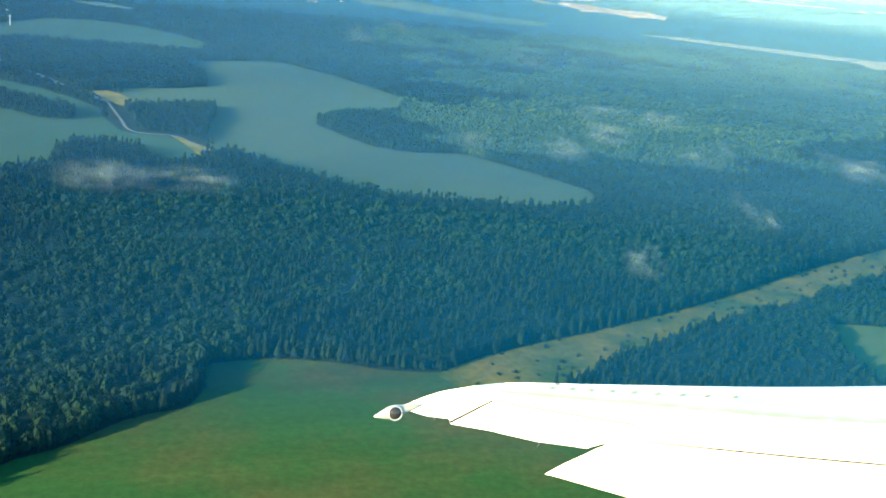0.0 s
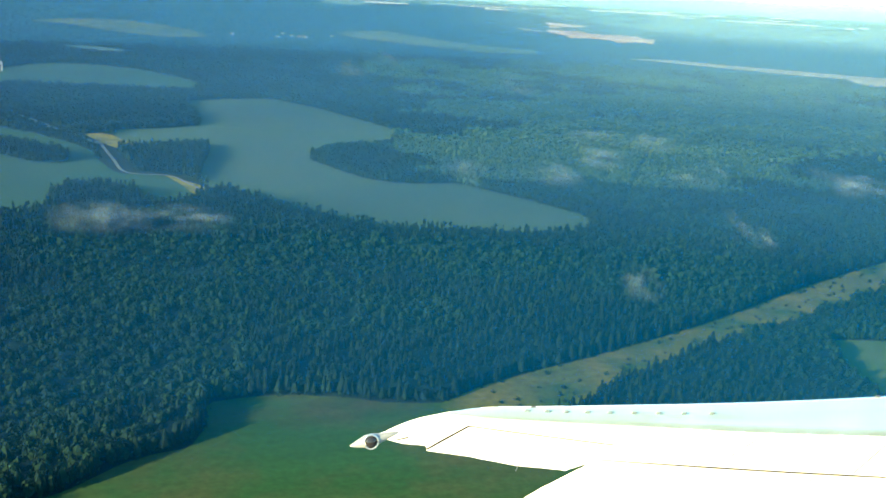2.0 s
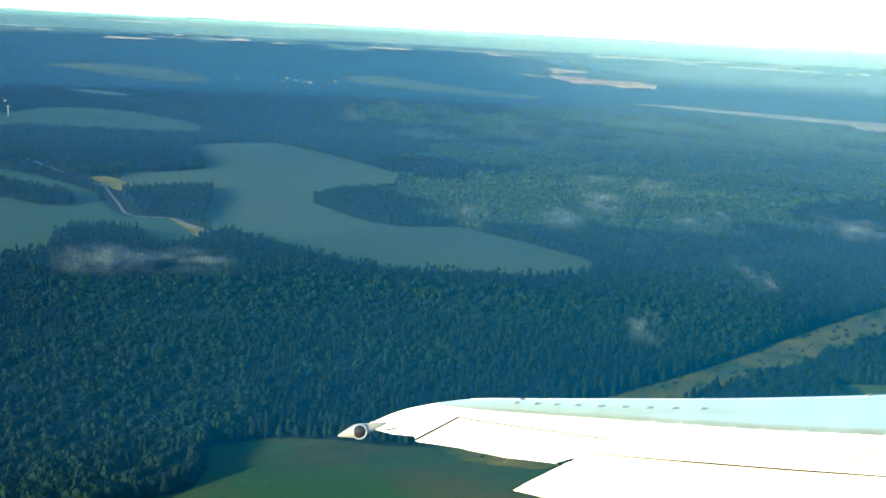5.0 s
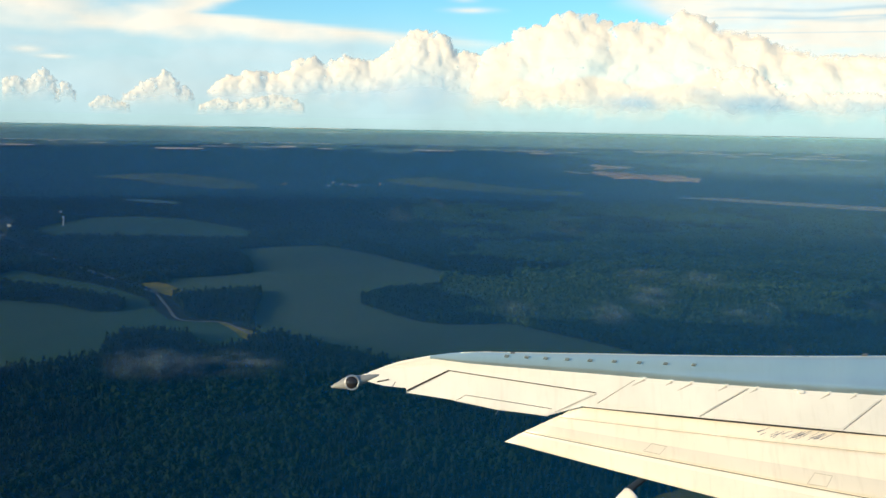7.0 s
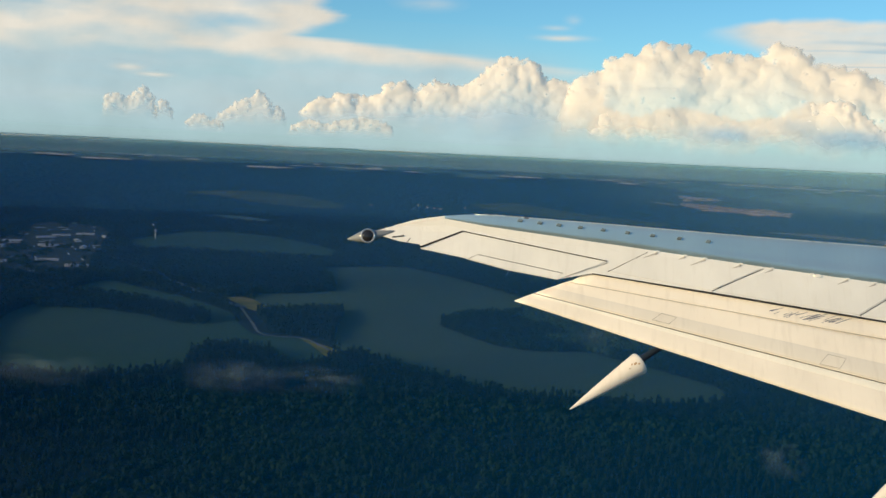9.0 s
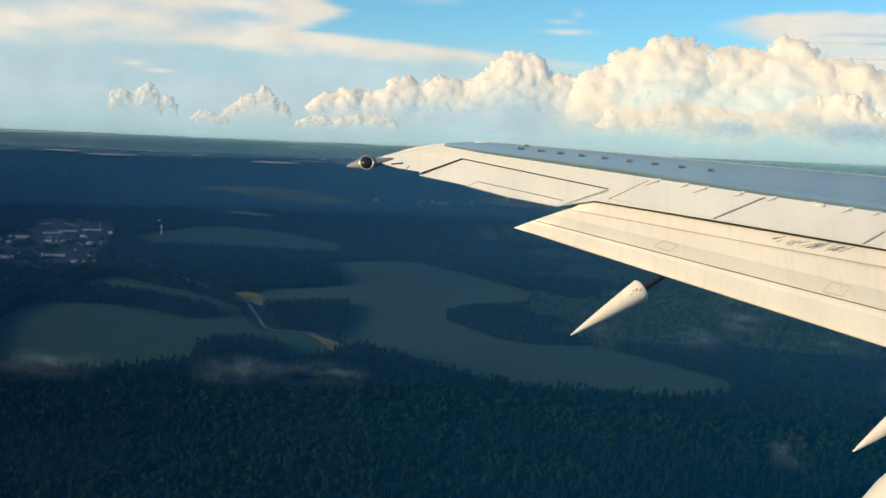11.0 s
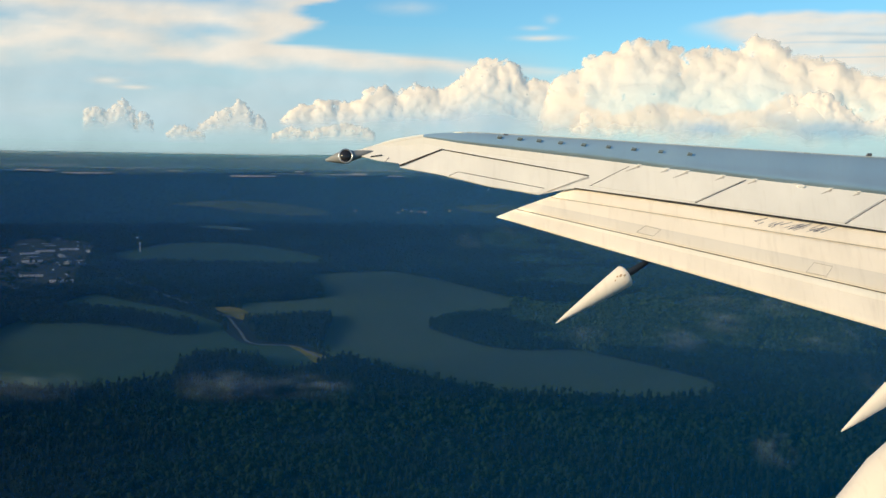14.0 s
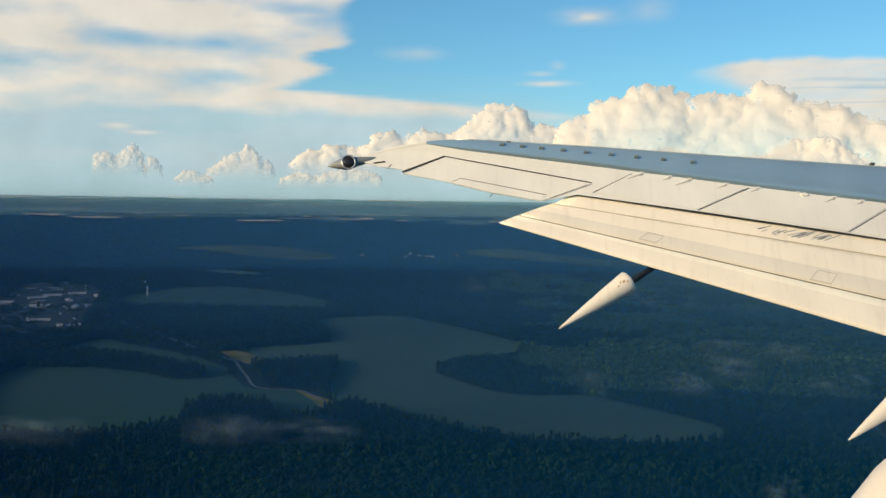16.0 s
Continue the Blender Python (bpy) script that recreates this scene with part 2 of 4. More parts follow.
# ---------------------------------------------------------------- mesh helpers
def mesh_of(name, verts, faces, mat, smooth=False):
    """A mesh from numpy arrays: verts (n, 3), faces (m, 3 or 4)."""
    me = bpy.data.meshes.new(name)
    verts, faces = np.asarray(verts, dtype=np.float32), np.asarray(faces, dtype=np.int32)
    k = faces.shape[1]
    me.vertices.add(len(verts))
    me.vertices.foreach_set("co", verts.ravel())
    me.loops.add(faces.size)
    me.loops.foreach_set("vertex_index", faces.ravel())
    me.polygons.add(len(faces))
    me.polygons.foreach_set("loop_start", np.arange(0, faces.size, k, dtype=np.int32))
    me.polygons.foreach_set("use_smooth", np.full(len(faces), smooth))
    me.update(calc_edges=True)
    me.materials.append(mat)
    return me


def part(name, bm, mat, parent, label="", smooth=False):
    me = bpy.data.meshes.new(name)
    bmesh.ops.recalc_face_normals(bm, faces=bm.faces)
    for f in bm.faces:
        f.smooth = smooth
    bm.to_mesh(me)
    bm.free()
    me.materials.append(mat)
    ob = new(name, me)
    ob.parent = parent
    if label:
        tagged(ob, label)
    return ob


def grid_faces(nu, nv, wrap=False):
    i, j = np.meshgrid(np.arange(nu - (0 if wrap else 1)), np.arange(nv - 1), indexing="ij")
    a, b = i * nv + j, ((i + 1) % nu) * nv + j
    return np.stack([a, b, b + 1, a + 1], -1).reshape(-1, 4)


def prism(poly, z0, z1, edge=0.004):
    """An upright slab over a plan outline, with its edges eased."""
    bm = bmesh.new()
    f = bm.faces.new([bm.verts.new((x, y, z0)) for x, y in poly])
    top = bmesh.ops.extrude_face_region(bm, geom=[f])
    bmesh.ops.translate(bm, vec=(0, 0, z1 - z0), verts=[v for v in top["geom"] if isinstance(v, bmesh.types.BMVert)])
    if edge:
        bmesh.ops.bevel(bm, geom=list(bm.edges), offset=edge, segments=1, affect="EDGES")
    return bm


def loft(rings, cap=True):
    """A skin over closed rings of equal count."""
    bm = bmesh.new()
    vs = [[bm.verts.new(p) for p in ring] for ring in rings]
    n = len(rings[0])
    for a, b in zip(vs, vs[1:]):
        for i in range(n):
            bm.faces.new((a[i], a[(i + 1) % n], b[(i + 1) % n], b[i]))
    if cap:
        bm.faces.new(vs[0][::-1])
        bm.faces.new(vs[-1])
    return bm


def lerp(x, pts):
    return float(np.interp(x, [p[0] for p in pts], [p[1] for p in pts]))


def fbm(x, y, scale, seed=0.0, octaves=4):
    """Smooth value noise on arrays, about 0 to 1."""
    out, amp, tot = 0, 1.0, 0
    for o in range(octaves):
        u, v = x / scale + 17.3 * o + seed, y / scale - 9.1 * o + seed * 1.7
        iu, iv = np.floor(u), np.floor(v)
        fu, fv = u - iu, v - iv
        fu, fv = fu * fu * (3 - 2 * fu), fv * fv * (3 - 2 * fv)

        def h(a, b):
            s = np.sin(a * 127.1 + b * 311.7 + o * 13.7) * 43758.5453
            return s - np.floor(s)
        out = out + amp * ((h(iu, iv) * (1 - fu) + h(iu + 1, iv) * fu) * (1 - fv) + (h(iu, iv + 1) * (1 - fu) + h(iu + 1, iv + 1) * fu) * fv)
        tot += amp
        amp *= 0.5
        scale *= 0.5
    return out / tot


def step(x, a, b):
    t = np.clip((x - a) / (b - a), 0, 1)
    return t * t * (3 - 2 * t)


# ---------------------------------------------------------------- the lie of the land
RIM_R, EDGE_R = 2000.0, 4900.0


def height(x, y):
    """A plain lifted slowly towards the far rim, its horizon fitted to the camera's view."""
    s = np.clip((np.hypot(x, y) - RIM_R) / (EDGE_R - RIM_R), 0, 1)
    return 200 * s * s * (2 - s)


def inside(x, y, poly):
    hit = np.zeros(np.shape(x), dtype=bool)
    for (ax, ay), (bx, by) in zip(poly, poly[1:] + poly[:1]):
        if ay != by:
            hit ^= ((ay > y) != (by > y)) & (x < (bx - ax) * (y - ay) / (by - ay) + ax)
    return hit


def rounded(poly, times=2):
    for _ in range(times):
        poly = [q for a, b in zip(poly, poly[1:] + poly[:1]) for q in ((a[0] * 0.86 + b[0] * 0.14, a[1] * 0.86 + b[1] * 0.14), (a[0] * 0.14 + b[0] * 0.86, a[1] * 0.14 + b[1] * 0.86))]
    return poly


def ragged(poly, amount, seed):
    """An outline torn by digging."""
    r, out = np.random.RandomState(seed), []
    for a, b in zip(poly, poly[1:] + poly[:1]):
        for t in (0.0, 0.33, 0.66):
            out.append((a[0] + (b[0] - a[0]) * t + amount * (r.rand() - 0.5), a[1] + (b[1] - a[1]) * t + amount * 1.6 * (r.rand() - 0.5)))
    return out


rs = np.concatenate([np.linspace(0.01, 1900, 30), np.linspace(2000, EDGE_R, 50)])
az = np.linspace(0, 2 * np.pi, 181)[:-1]
A, R = np.meshgrid(az, rs, indexing="ij")
GX, GY = R * np.sin(A), R * np.cos(A)
ground = new("ground", mesh_of("ground", np.stack([GX, GY, height(GX, GY)], -1).reshape(-1, 3), grid_faces(180, len(rs), True), FLOOR))
tagged(ground, "dark green forest floor reaching to the horizon", "ground", kind="structure")

OPEN = []   # outlines with no trees on them
LEVEL = [0.0]


def field(name, label, poly, mat, lift=0.4, smooth=2, category="field"):
    poly = rounded([(float(x), float(y)) for x, y in poly], smooth)
    OPEN.append(poly)
    LEVEL[0] += 0.03
    lift += LEVEL[0]
    bm = bmesh.new()
    f = bm.faces.new([bm.verts.new((x, y, 0)) for x, y in poly])
    bmesh.ops.triangulate(bm, faces=[f])
    far = min(math.hypot(*p) for p in poly) > RIM_R + 100
    if max(math.hypot(*p) for p in poly) > RIM_R:
        for _ in range(3):
            bmesh.ops.subdivide_edges(bm, edges=[e for e in bm.edges if e.calc_length() > 70], cuts=1)
        bmesh.ops.triangulate(bm, faces=list(bm.faces))
    for v in bm.verts:
        v.co.z = float(height(v.co.x, v.co.y)) + lift + (3.0 if far else 0.0)
    for f in bm.faces:
        f.normal_update()
        if f.normal.z < 0:
            f.normal_flip()
    me = bpy.data.meshes.new(name)
    bm.to_mesh(me)
    bm.free()
    me.materials.append(mat)
    return tagged(new(name, me), label, category, kind="structure")


field("field_1", "large dull green cropped field cut into the forest",
      [(-300, 1393), (-231, 1424), (-195, 1466), (-209, 1550), (-264, 1735), (-196, 1791), (-123, 1818), (-43, 1712), (28, 1584), (78, 1481), (60, 1327), (10, 1286), (-31, 1243), (-40, 1215), (-3, 1147), (27, 1098), (62, 1078), (126, 1089), (159, 1045), (197, 995),
       (231, 941), (219, 870), (189, 850), (140, 845), (93, 847), (45, 851), (-2, 877), (-42, 915), (-86, 970), (-123, 1019), (-146, 1067), (-152, 1150), (-157, 1249), (-161, 1285), (-210, 1262), (-252, 1225), (-275, 1290)], STUBBLE, smooth=1)
field("field_2", "pale green field beyond a belt of forest", [(-695, 2024), (-680, 2137), (-640, 2264), (-545, 2297), (-431, 2248), (-320, 2122), (-263, 2018), (-264, 1875), (-309, 1855), (-369, 1871), (-443, 1861), (-529, 1866), (-595, 1837)], GRASS)
field("field_3", "green meadow with dark tree islands on it",
      [(-532, 1473), (-437, 1382), (-384, 1343), (-328, 1280), (-285, 1222), (-265, 1160), (-231, 1086), (-182, 1083), (-136, 1024), (-130, 948), (-151, 924), (-175, 931), (-192, 986), (-217, 1003), (-257, 996), (-263, 961), (-250, 905), (-277, 861), (-309, 841), (-420, 830), (-520, 1100)], GRASS, smooth=1)
ISLANDS = [rounded([(-520, 1190), (-441, 1204), (-377, 1176), (-329, 1136), (-296, 1136), (-296, 1170), (-308, 1182), (-351, 1223), (-401, 1265), (-520, 1330)])]
field("field_5", "bright green near meadow with brown patches",
      [(-126, 381), (-109, 394), (-91, 420), (-80, 429), (-65, 436), (-61, 457), (-64, 487), (-45, 495), (-26, 499), (5, 496), (22, 490), (45, 489), (62, 492), (96, 473), (136, 440), (156, 380), (166, 300), (116, 240), (-134, 240), (-154, 330)], MEADOW, smooth=1)
field("field_6", "green clearing at the edge of the forest", [(306, 598), (353, 596), (439, 590), (412, 474), (306, 474), (290, 479), (287, 496), (289, 530), (294, 558)], PASTURE)
field("field_7", "rough yellow and green cleared strip through the forest",
      [(49, 486), (75, 512), (107, 535), (143, 558), (182, 585), (226, 617), (277, 659), (337, 711), (405, 764), (454, 800), (609, 908), (621, 870), (578, 847), (408, 709), (351, 664), (313, 639), (293, 619), (255, 597), (220, 575), (188, 546), (160, 520), (138, 501), (115, 473), (96, 462), (63, 470)], HEATH, 0.6, 1)
STRIP = OPEN[-1]
field("field_8", "yellow weedy patch beside a road", [(-325, 1345), (-300, 1362), (-252, 1280), (-228, 1262), (-240, 1235), (-268, 1248), (-300, 1300)], YELLOW, 0.8)
field("field_9", "yellow weedy bank at a field corner", [(-185, 1088), (-135, 1030), (-122, 985), (-140, 990), (-160, 1040)], YELLOW, 0.8)
field("field_10", "pale field far off in the forest", [(-32, 3109), (119, 3185), (280, 3008), (391, 2918), (524, 2856), (511, 2787), (373, 2774), (265, 2837), (141, 2919), (17, 2998)], RIPE, 6.0)
field("field_11", "pale green strip far off in the forest", [(-868, 2982), (-762, 3097), (-645, 3132), (-507, 3068), (-399, 2962), (-356, 2856), (-451, 2814), (-605, 2865), (-746, 2971)], RIPE, 6.0)
field("field_12", "small straw field far off in the forest", [(-658, 2537), (-593, 2557), (-505, 2506), (-501, 2474), (-574, 2474)], PALE, 6.0)
field("field_13", "long tan cut of bare soil", [(731, 2744), (879, 2727), (1002, 2639), (1125, 2574), (1238, 2499), (1316, 2458), (1465, 2387), (1375, 2234), (1238, 2306), (1188, 2337), (1198, 2429), (1091, 2492), (978, 2575), (859, 2660)], STRAW, 6.0, 1)
field("field_14", "orange sand quarry clearing", ragged([(650, 3352), (690, 3330), (736, 3342), (780, 3280), (825, 3255), (870, 3235), (942, 3171), (913, 3070), (860, 3110), (805, 3100), (760, 3150), (684, 3177), (631, 3270)], 34, 3), SAND, 6.0, 1)
field("field_15", "orange sand bank beside the quarry", ragged([(682, 3526), (740, 3495), (794, 3490), (781, 3433), (720, 3440), (666, 3410)], 34, 5), SAND, 6.0, 1)
field("field_16", "pale sandy track leading to the quarry", [(541, 3381), (622, 3320), (619, 3280), (566, 3308)], STRAW, 6.0, 1)

# the patchwork of far fields below the horizon
rng = np.random.RandomState(11)
FAR_STRAW = land_material("far_stubble", (0.75, 0.68, 0.56), (0.92, 0.86, 0.76), 0.004, fine=0.03)
far_mats = [("straw-coloured stubble field on the far plain", FAR_STRAW), ("pale green field on the far plain", PALE), ("bare sandy field on the far plain", FAR_STRAW)]
for i in range(150):
    r = 3850 + 1030 * rng.rand() ** 0.7
    a = radians(-38 + 80 * rng.rand())
    long, deep = (40 + 260 * rng.rand() ** 2) * (1 + (r > 4200) * 0.5), 8 + 26 * rng.rand() ** 2
    cx, cy = r * math.sin(a), r * math.cos(a)
    tx, ty = math.cos(a), -math.sin(a)
    skew = 0.5 * (rng.rand() - 0.5)
    outline = []
    for s, d in ((-1, -1), (-0.3, -1.1), (0.4, -0.8), (1, -0.9), (1.1, 0.7), (0.2, 1.1), (-0.9, 0.8)):
        s, d = s * long * (0.8 + 0.4 * rng.rand()), d * deep * (0.7 + 0.5 * rng.rand()) + s * long * skew * 0.2
        outline.append((cx + tx * s + math.sin(a) * d, cy + ty * s + math.cos(a) * d))
    if max(math.hypot(*p) for p in outline) > 4880:
        continue
    text, m = far_mats[int(rng.choice(3, p=[0.4, 0.42, 0.18]))]
    field("far_field", text, outline, m, 1.2, 1)


# a broken row of stubble fields where the forest ends
for i in range(44):
    r, a = 3850 + 210 * rng.rand(), radians(-40 + 1.8 * i + 1.6 * rng.rand())
    long, deep = 14 + 85 * rng.rand() ** 1.6, 12 + 16 * rng.rand()
    if rng.rand() < 0.25:
        continue
    cx, cy, tx, ty = r * math.sin(a), r * math.cos(a), math.cos(a), -math.sin(a)
    outline = [(cx + tx * p * long + math.sin(a) * q * deep, cy + ty * p * long + math.cos(a) * q * deep) for p, q in ((-1, -0.6), (-0.2, -1.1), (1.1, -0.7), (0.9, 0.6), (0.1, 1.0), (-0.9, 0.8))]
    field("far_field", "cream stubble field where the forest ends", outline, FAR_STRAW, 5.0, 1)


def ribbon(name, label, pts, width, mat, lift):
    vs, fs = [], []
    for i, p in enumerate(pts):
        a, b = pts[max(0, i - 1)], pts[min(len(pts) - 1, i + 1)]
        d = Vector((b[0] - a[0], b[1] - a[1])).normalized()
        for s in (-1, 1):
            x, y = p[0] - d.y * s * width / 2, p[1] + d.x * s * width / 2
            vs.append((x, y, float(height(x, y)) + lift))
        if i:
            fs.append((2 * i - 2, 2 * i, 2 * i + 1, 2 * i - 1))
    ob = new(name, mesh_of(name, vs, fs, mat))
    return tagged(ob, label, "road", kind="structure")


def curve(pts, n=8):
    out = []
    for i in range(len(pts) - 1):
        p0, p1, p2, p3 = (Vector(pts[min(max(k, 0), len(pts) - 1)]) for k in (i - 1, i, i + 1, i + 2))
        for k in range(n):
            t = k / n
            out.append(tuple(0.5 * ((2 * p1) + (p2 - p0) * t + (2 * p0 - 5 * p1 + 4 * p2 - p3) * t * t + (3 * p1 - p0 - 3 * p2 + p3) * t ** 3)))
    return out + [tuple(pts[-1])]


ROADS = [curve([(-900, 2300), (-790, 2020), (-689, 1842), (-582, 1688), (-489, 1551), (-413, 1448), (-353, 1355), (-285, 1270)]), curve([(-285, 1265), (-250, 1165), (-222, 1092), (-177, 1080), (-154, 1046), (-128, 1000)])]
ribbon("road", "pale grey country road between forest and fields", ROADS[0], 10, TRACK, 1.0)
ribbon("road", "pale dirt track along a field edge", ROADS[1], 3.5, TRACK, 1.1)
LANES = [([(560, 1760), (531, 1685), (287, 1019), (270, 960)], 2.4), (curve([(245, 900), (302, 925), (368, 958), (426, 1005), (501, 1065), (637, 1156), (800, 1250)]), 8.0), ([(90, 1440), (220, 1420), (300, 1440)], 6.0)]
ribbon("road", "grassy forest road winding between the trees", LANES[1][0], 7, GRASS, 1.2)
VILLAGE = rounded([(-960, 2250), (-780, 2200), (-640, 1730), (-570, 1490), (-640, 1440), (-760, 1560), (-860, 1800)], 1)


def near_line(x, y, pts, width):
    hit = np.zeros(np.shape(x), dtype=bool)
    for (ax, ay), (bx, by) in zip(pts, pts[1:]):
        dx, dy = bx - ax, by - ay
        t = np.clip(((x - ax) * dx + (y - ay) * dy) / (dx * dx + dy * dy), 0, 1)
        hit |= np.hypot(x - ax - t * dx, y - ay - t * dy) < width
    return hit


def wooded(x, y):
    ok = np.ones(np.shape(x), dtype=bool)
    for p in OPEN:
        xs, ys = [q[0] for q in p], [q[1] for q in p]
        box = (x > min(xs)) & (x < max(xs)) & (y > min(ys)) & (y < max(ys))
        if box.any():
            ok[box] &= ~inside(x[box], y[box], p)
    for p in ISLANDS:
        ok |= inside(x, y, p)
    for r in ROADS:
        ok &= ~near_line(x, y, r, 14)
    for pts, w in LANES:
        ok &= ~near_line(x, y, pts, w)
    ok &= ~inside(x, y, VILLAGE) | (fbm(x, y, 25, 4.0) > 0.68)
    return ok


# ---------------------------------------------------------------- forest
def ico(sub):
    bm = bmesh.new()
    bmesh.ops.create_icosphere(bm, subdivisions=sub, radius=1.0)
    v = np.array([p.co[:] for p in bm.verts])
    f = np.array([[q.index for q in p.verts] for p in bm.faces])
    bm.free()
    return v, f


def crown(sub, kind, seed):
    """A crown with a ragged outline: a dense core and loose tufts of leaves standing off it; spruce tapers to a tip, birch is domed."""
    r = np.random.RandomState(seed)
    if sub == 2:
        core, faces = ico(1)
        tufts, size = 27, 0.3
    else:
        core = np.array([(0, 0, 1.0), (1.0, 0, 0), (-0.5, 0.87, 0), (-0.5, -0.87, 0)])
        faces = np.array([(0, 1, 2), (0, 2, 3), (0, 3, 1)])
        tufts, size = 11, 0.55
    p = core * (1 + 0.5 * (r.rand(len(core)) - 0.5))[:, None]
    up = np.clip((p[:, 2] + 1) / 2, 0, 1) if sub == 2 else np.clip(p[:, 2], 0.35, 1)
    wide = 0.95 * (1 - 0.8 * up) + 0.1 if kind == "spruce" else 0.75
    vs = [np.stack([p[:, 0] * wide, p[:, 1] * wide, 0.08 + 0.84 * up], -1)]
    fs = [faces]
    for k in range(tufts):
        h, a = 0.12 + 0.86 * r.rand() ** (1.2 if kind == "spruce" else 0.8), r.rand() * 6.283
        out = (1.08 * (1 - h) + 0.05) if kind == "spruce" else math.sqrt(max(0.03, 1 - ((h - 0.45) / 0.56) ** 2))
        lean = 0.35 if kind == "spruce" else max(-0.2, (h - 0.45) / 0.55)
        n = Vector((math.cos(a), math.sin(a), lean)) + Vector(r.rand(3) - 0.5) * 0.55
        u = n.orthogonal().normalized()
        w = n.cross(u).normalized()
        c = Vector((out * math.cos(a), out * math.sin(a), h))
        t0, big = r.rand() * 6.283, size * (0.7 + 0.6 * r.rand())
        tri = [c + (u * math.cos(t0 + q) + w * math.sin(t0 + q)) * big for q in (0, 1.9 + 0.5 * r.rand(), 4.1)]
        fs.append(np.array([[0, 1, 2]]) + sum(len(v) for v in vs))
        vs.append(np.array([(v.x, v.y, c.z + (v.z - c.z) * 0.35) for v in tri]))
    return np.concatenate(vs), np.concatenate(fs)


def forest(name, label, xy, mat, kind, sub, width, tall, seed):
    r = np.random.RandomState(seed)
    shapes = [crown(sub, kind, seed + k) for k in range(6)]
    vs, fs, base = [], [], 0
    pick = r.randint(0, 6, len(xy))
    for k, (v, f) in enumerate(shapes):
        p = xy[pick == k]
        if not len(p):
            continue
        a = r.rand(len(p)) * 6.283
        big = 0.65 + 0.7 * r.rand(len(p)) ** 1.3
        wide = width * (0.7 + 0.6 * r.rand(len(p))) * np.sqrt(big)
        stand = 0.8 + 0.45 * fbm(p[:, 0], p[:, 1], 90, 3.0)
        up = tall * big * stand
        ca, sa = np.cos(a)[:, None], np.sin(a)[:, None]
        lean = (r.rand(len(p), 2) - 0.5) * 1.2
        x = (v[None, :, 0] * ca - v[None, :, 1] * sa) * wide[:, None] + p[:, :1] + lean[:, :1] * v[None, :, 2]
        y = (v[None, :, 0] * sa + v[None, :, 1] * ca) * wide[:, None] + p[:, 1:] + lean[:, 1:] * v[None, :, 2]
        z = v[None, :, 2] * up[:, None] + height(p[:, 0], p[:, 1])[:, None]
        vs.append(np.stack([x, y, z], -1).reshape(-1, 3))
        fs.append((f[None] + (np.arange(len(p)) * len(v))[:, None, None]).reshape(-1, 3) + base)
        base += len(p) * len(v)
    ob = new(name, mesh_of(name, np.concatenate(vs), np.concatenate(fs), mat))
    return tagged(ob, label, "forest", kind="stuff")


def scatter(step, r0, r1, a0, a1, seed, anywhere=False):
    r = np.random.RandomState(seed)
    xs, ys = np.arange(-1500, 1600, step), np.arange(200, 2700, step)
    X, Y = np.meshgrid(xs, ys)
    X, Y = X.ravel() + (r.rand(X.size) - 0.5) * step * 0.95, Y.ravel() + (r.rand(X.size) - 0.5) * step * 0.95
    rr, aa = np.hypot(X, Y), np.degrees(np.arctan2(X, Y))
    k = (rr > r0) & (rr <= r1) & (aa > a0) & (aa < a1)
    X, Y = X[k], Y[k]
    k = wooded(X, Y) | anywhere
    return np.stack([X[k], Y[k]], -1)


def split(xy, seed):
    """Random birch stands; paler trees paint a sunlit patch; spruce fills the rest."""
    w = fbm(xy[:, 0], xy[:, 1], 160, seed) + 0.25 * (fbm(xy[:, 0], xy[:, 1], 14, seed + 5) - 0.5)
    east = xy[:, 0] + 260 * (fbm(xy[:, 0], xy[:, 1], 220, seed + 3) - 0.5)
    sun_patch = 0.2 * np.clip((xy[:, 1] - 950) / 300, 0, 1) * np.clip((east + 40) / 260, 0, 1)
    k = w + sun_patch > 0.57
    light = k & (sun_patch + 0.16 * (fbm(xy[:, 0], xy[:, 1], 130, seed + 9) - 0.5) > 0.09)
    return xy[k & ~light], xy[~k], xy[light]


near = scatter(3.5, 290, 720, -30, 32, 1)
b, s, a = split(near, 2.0)
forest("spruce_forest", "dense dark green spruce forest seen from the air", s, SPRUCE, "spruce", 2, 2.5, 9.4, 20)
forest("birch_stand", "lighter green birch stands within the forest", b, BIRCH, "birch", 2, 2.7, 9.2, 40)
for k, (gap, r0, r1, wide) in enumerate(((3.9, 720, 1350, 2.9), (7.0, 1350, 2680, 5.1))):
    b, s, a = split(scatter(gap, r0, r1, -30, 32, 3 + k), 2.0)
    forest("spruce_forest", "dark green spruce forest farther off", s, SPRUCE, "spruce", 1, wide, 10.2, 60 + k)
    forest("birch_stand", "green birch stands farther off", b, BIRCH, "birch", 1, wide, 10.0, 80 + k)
    forest("aspen_stand", "paler green woods painting a sunlit patch farther off", a, SUNLIT_LEAVES, "birch", 1, wide, 10.0, 90 + k)
inside_strip = scatter(6.0, 400, 1100, -5, 40, 12, True)
k = inside(inside_strip[:, 0], inside_strip[:, 1], STRIP) & (np.random.RandomState(6).rand(len(inside_strip)) < 0.14)
forest("shrubs", "low green shrubs scattered over the cleared strip", inside_strip[k], BIRCH, "birch", 1, 1.6, 2.4, 70)

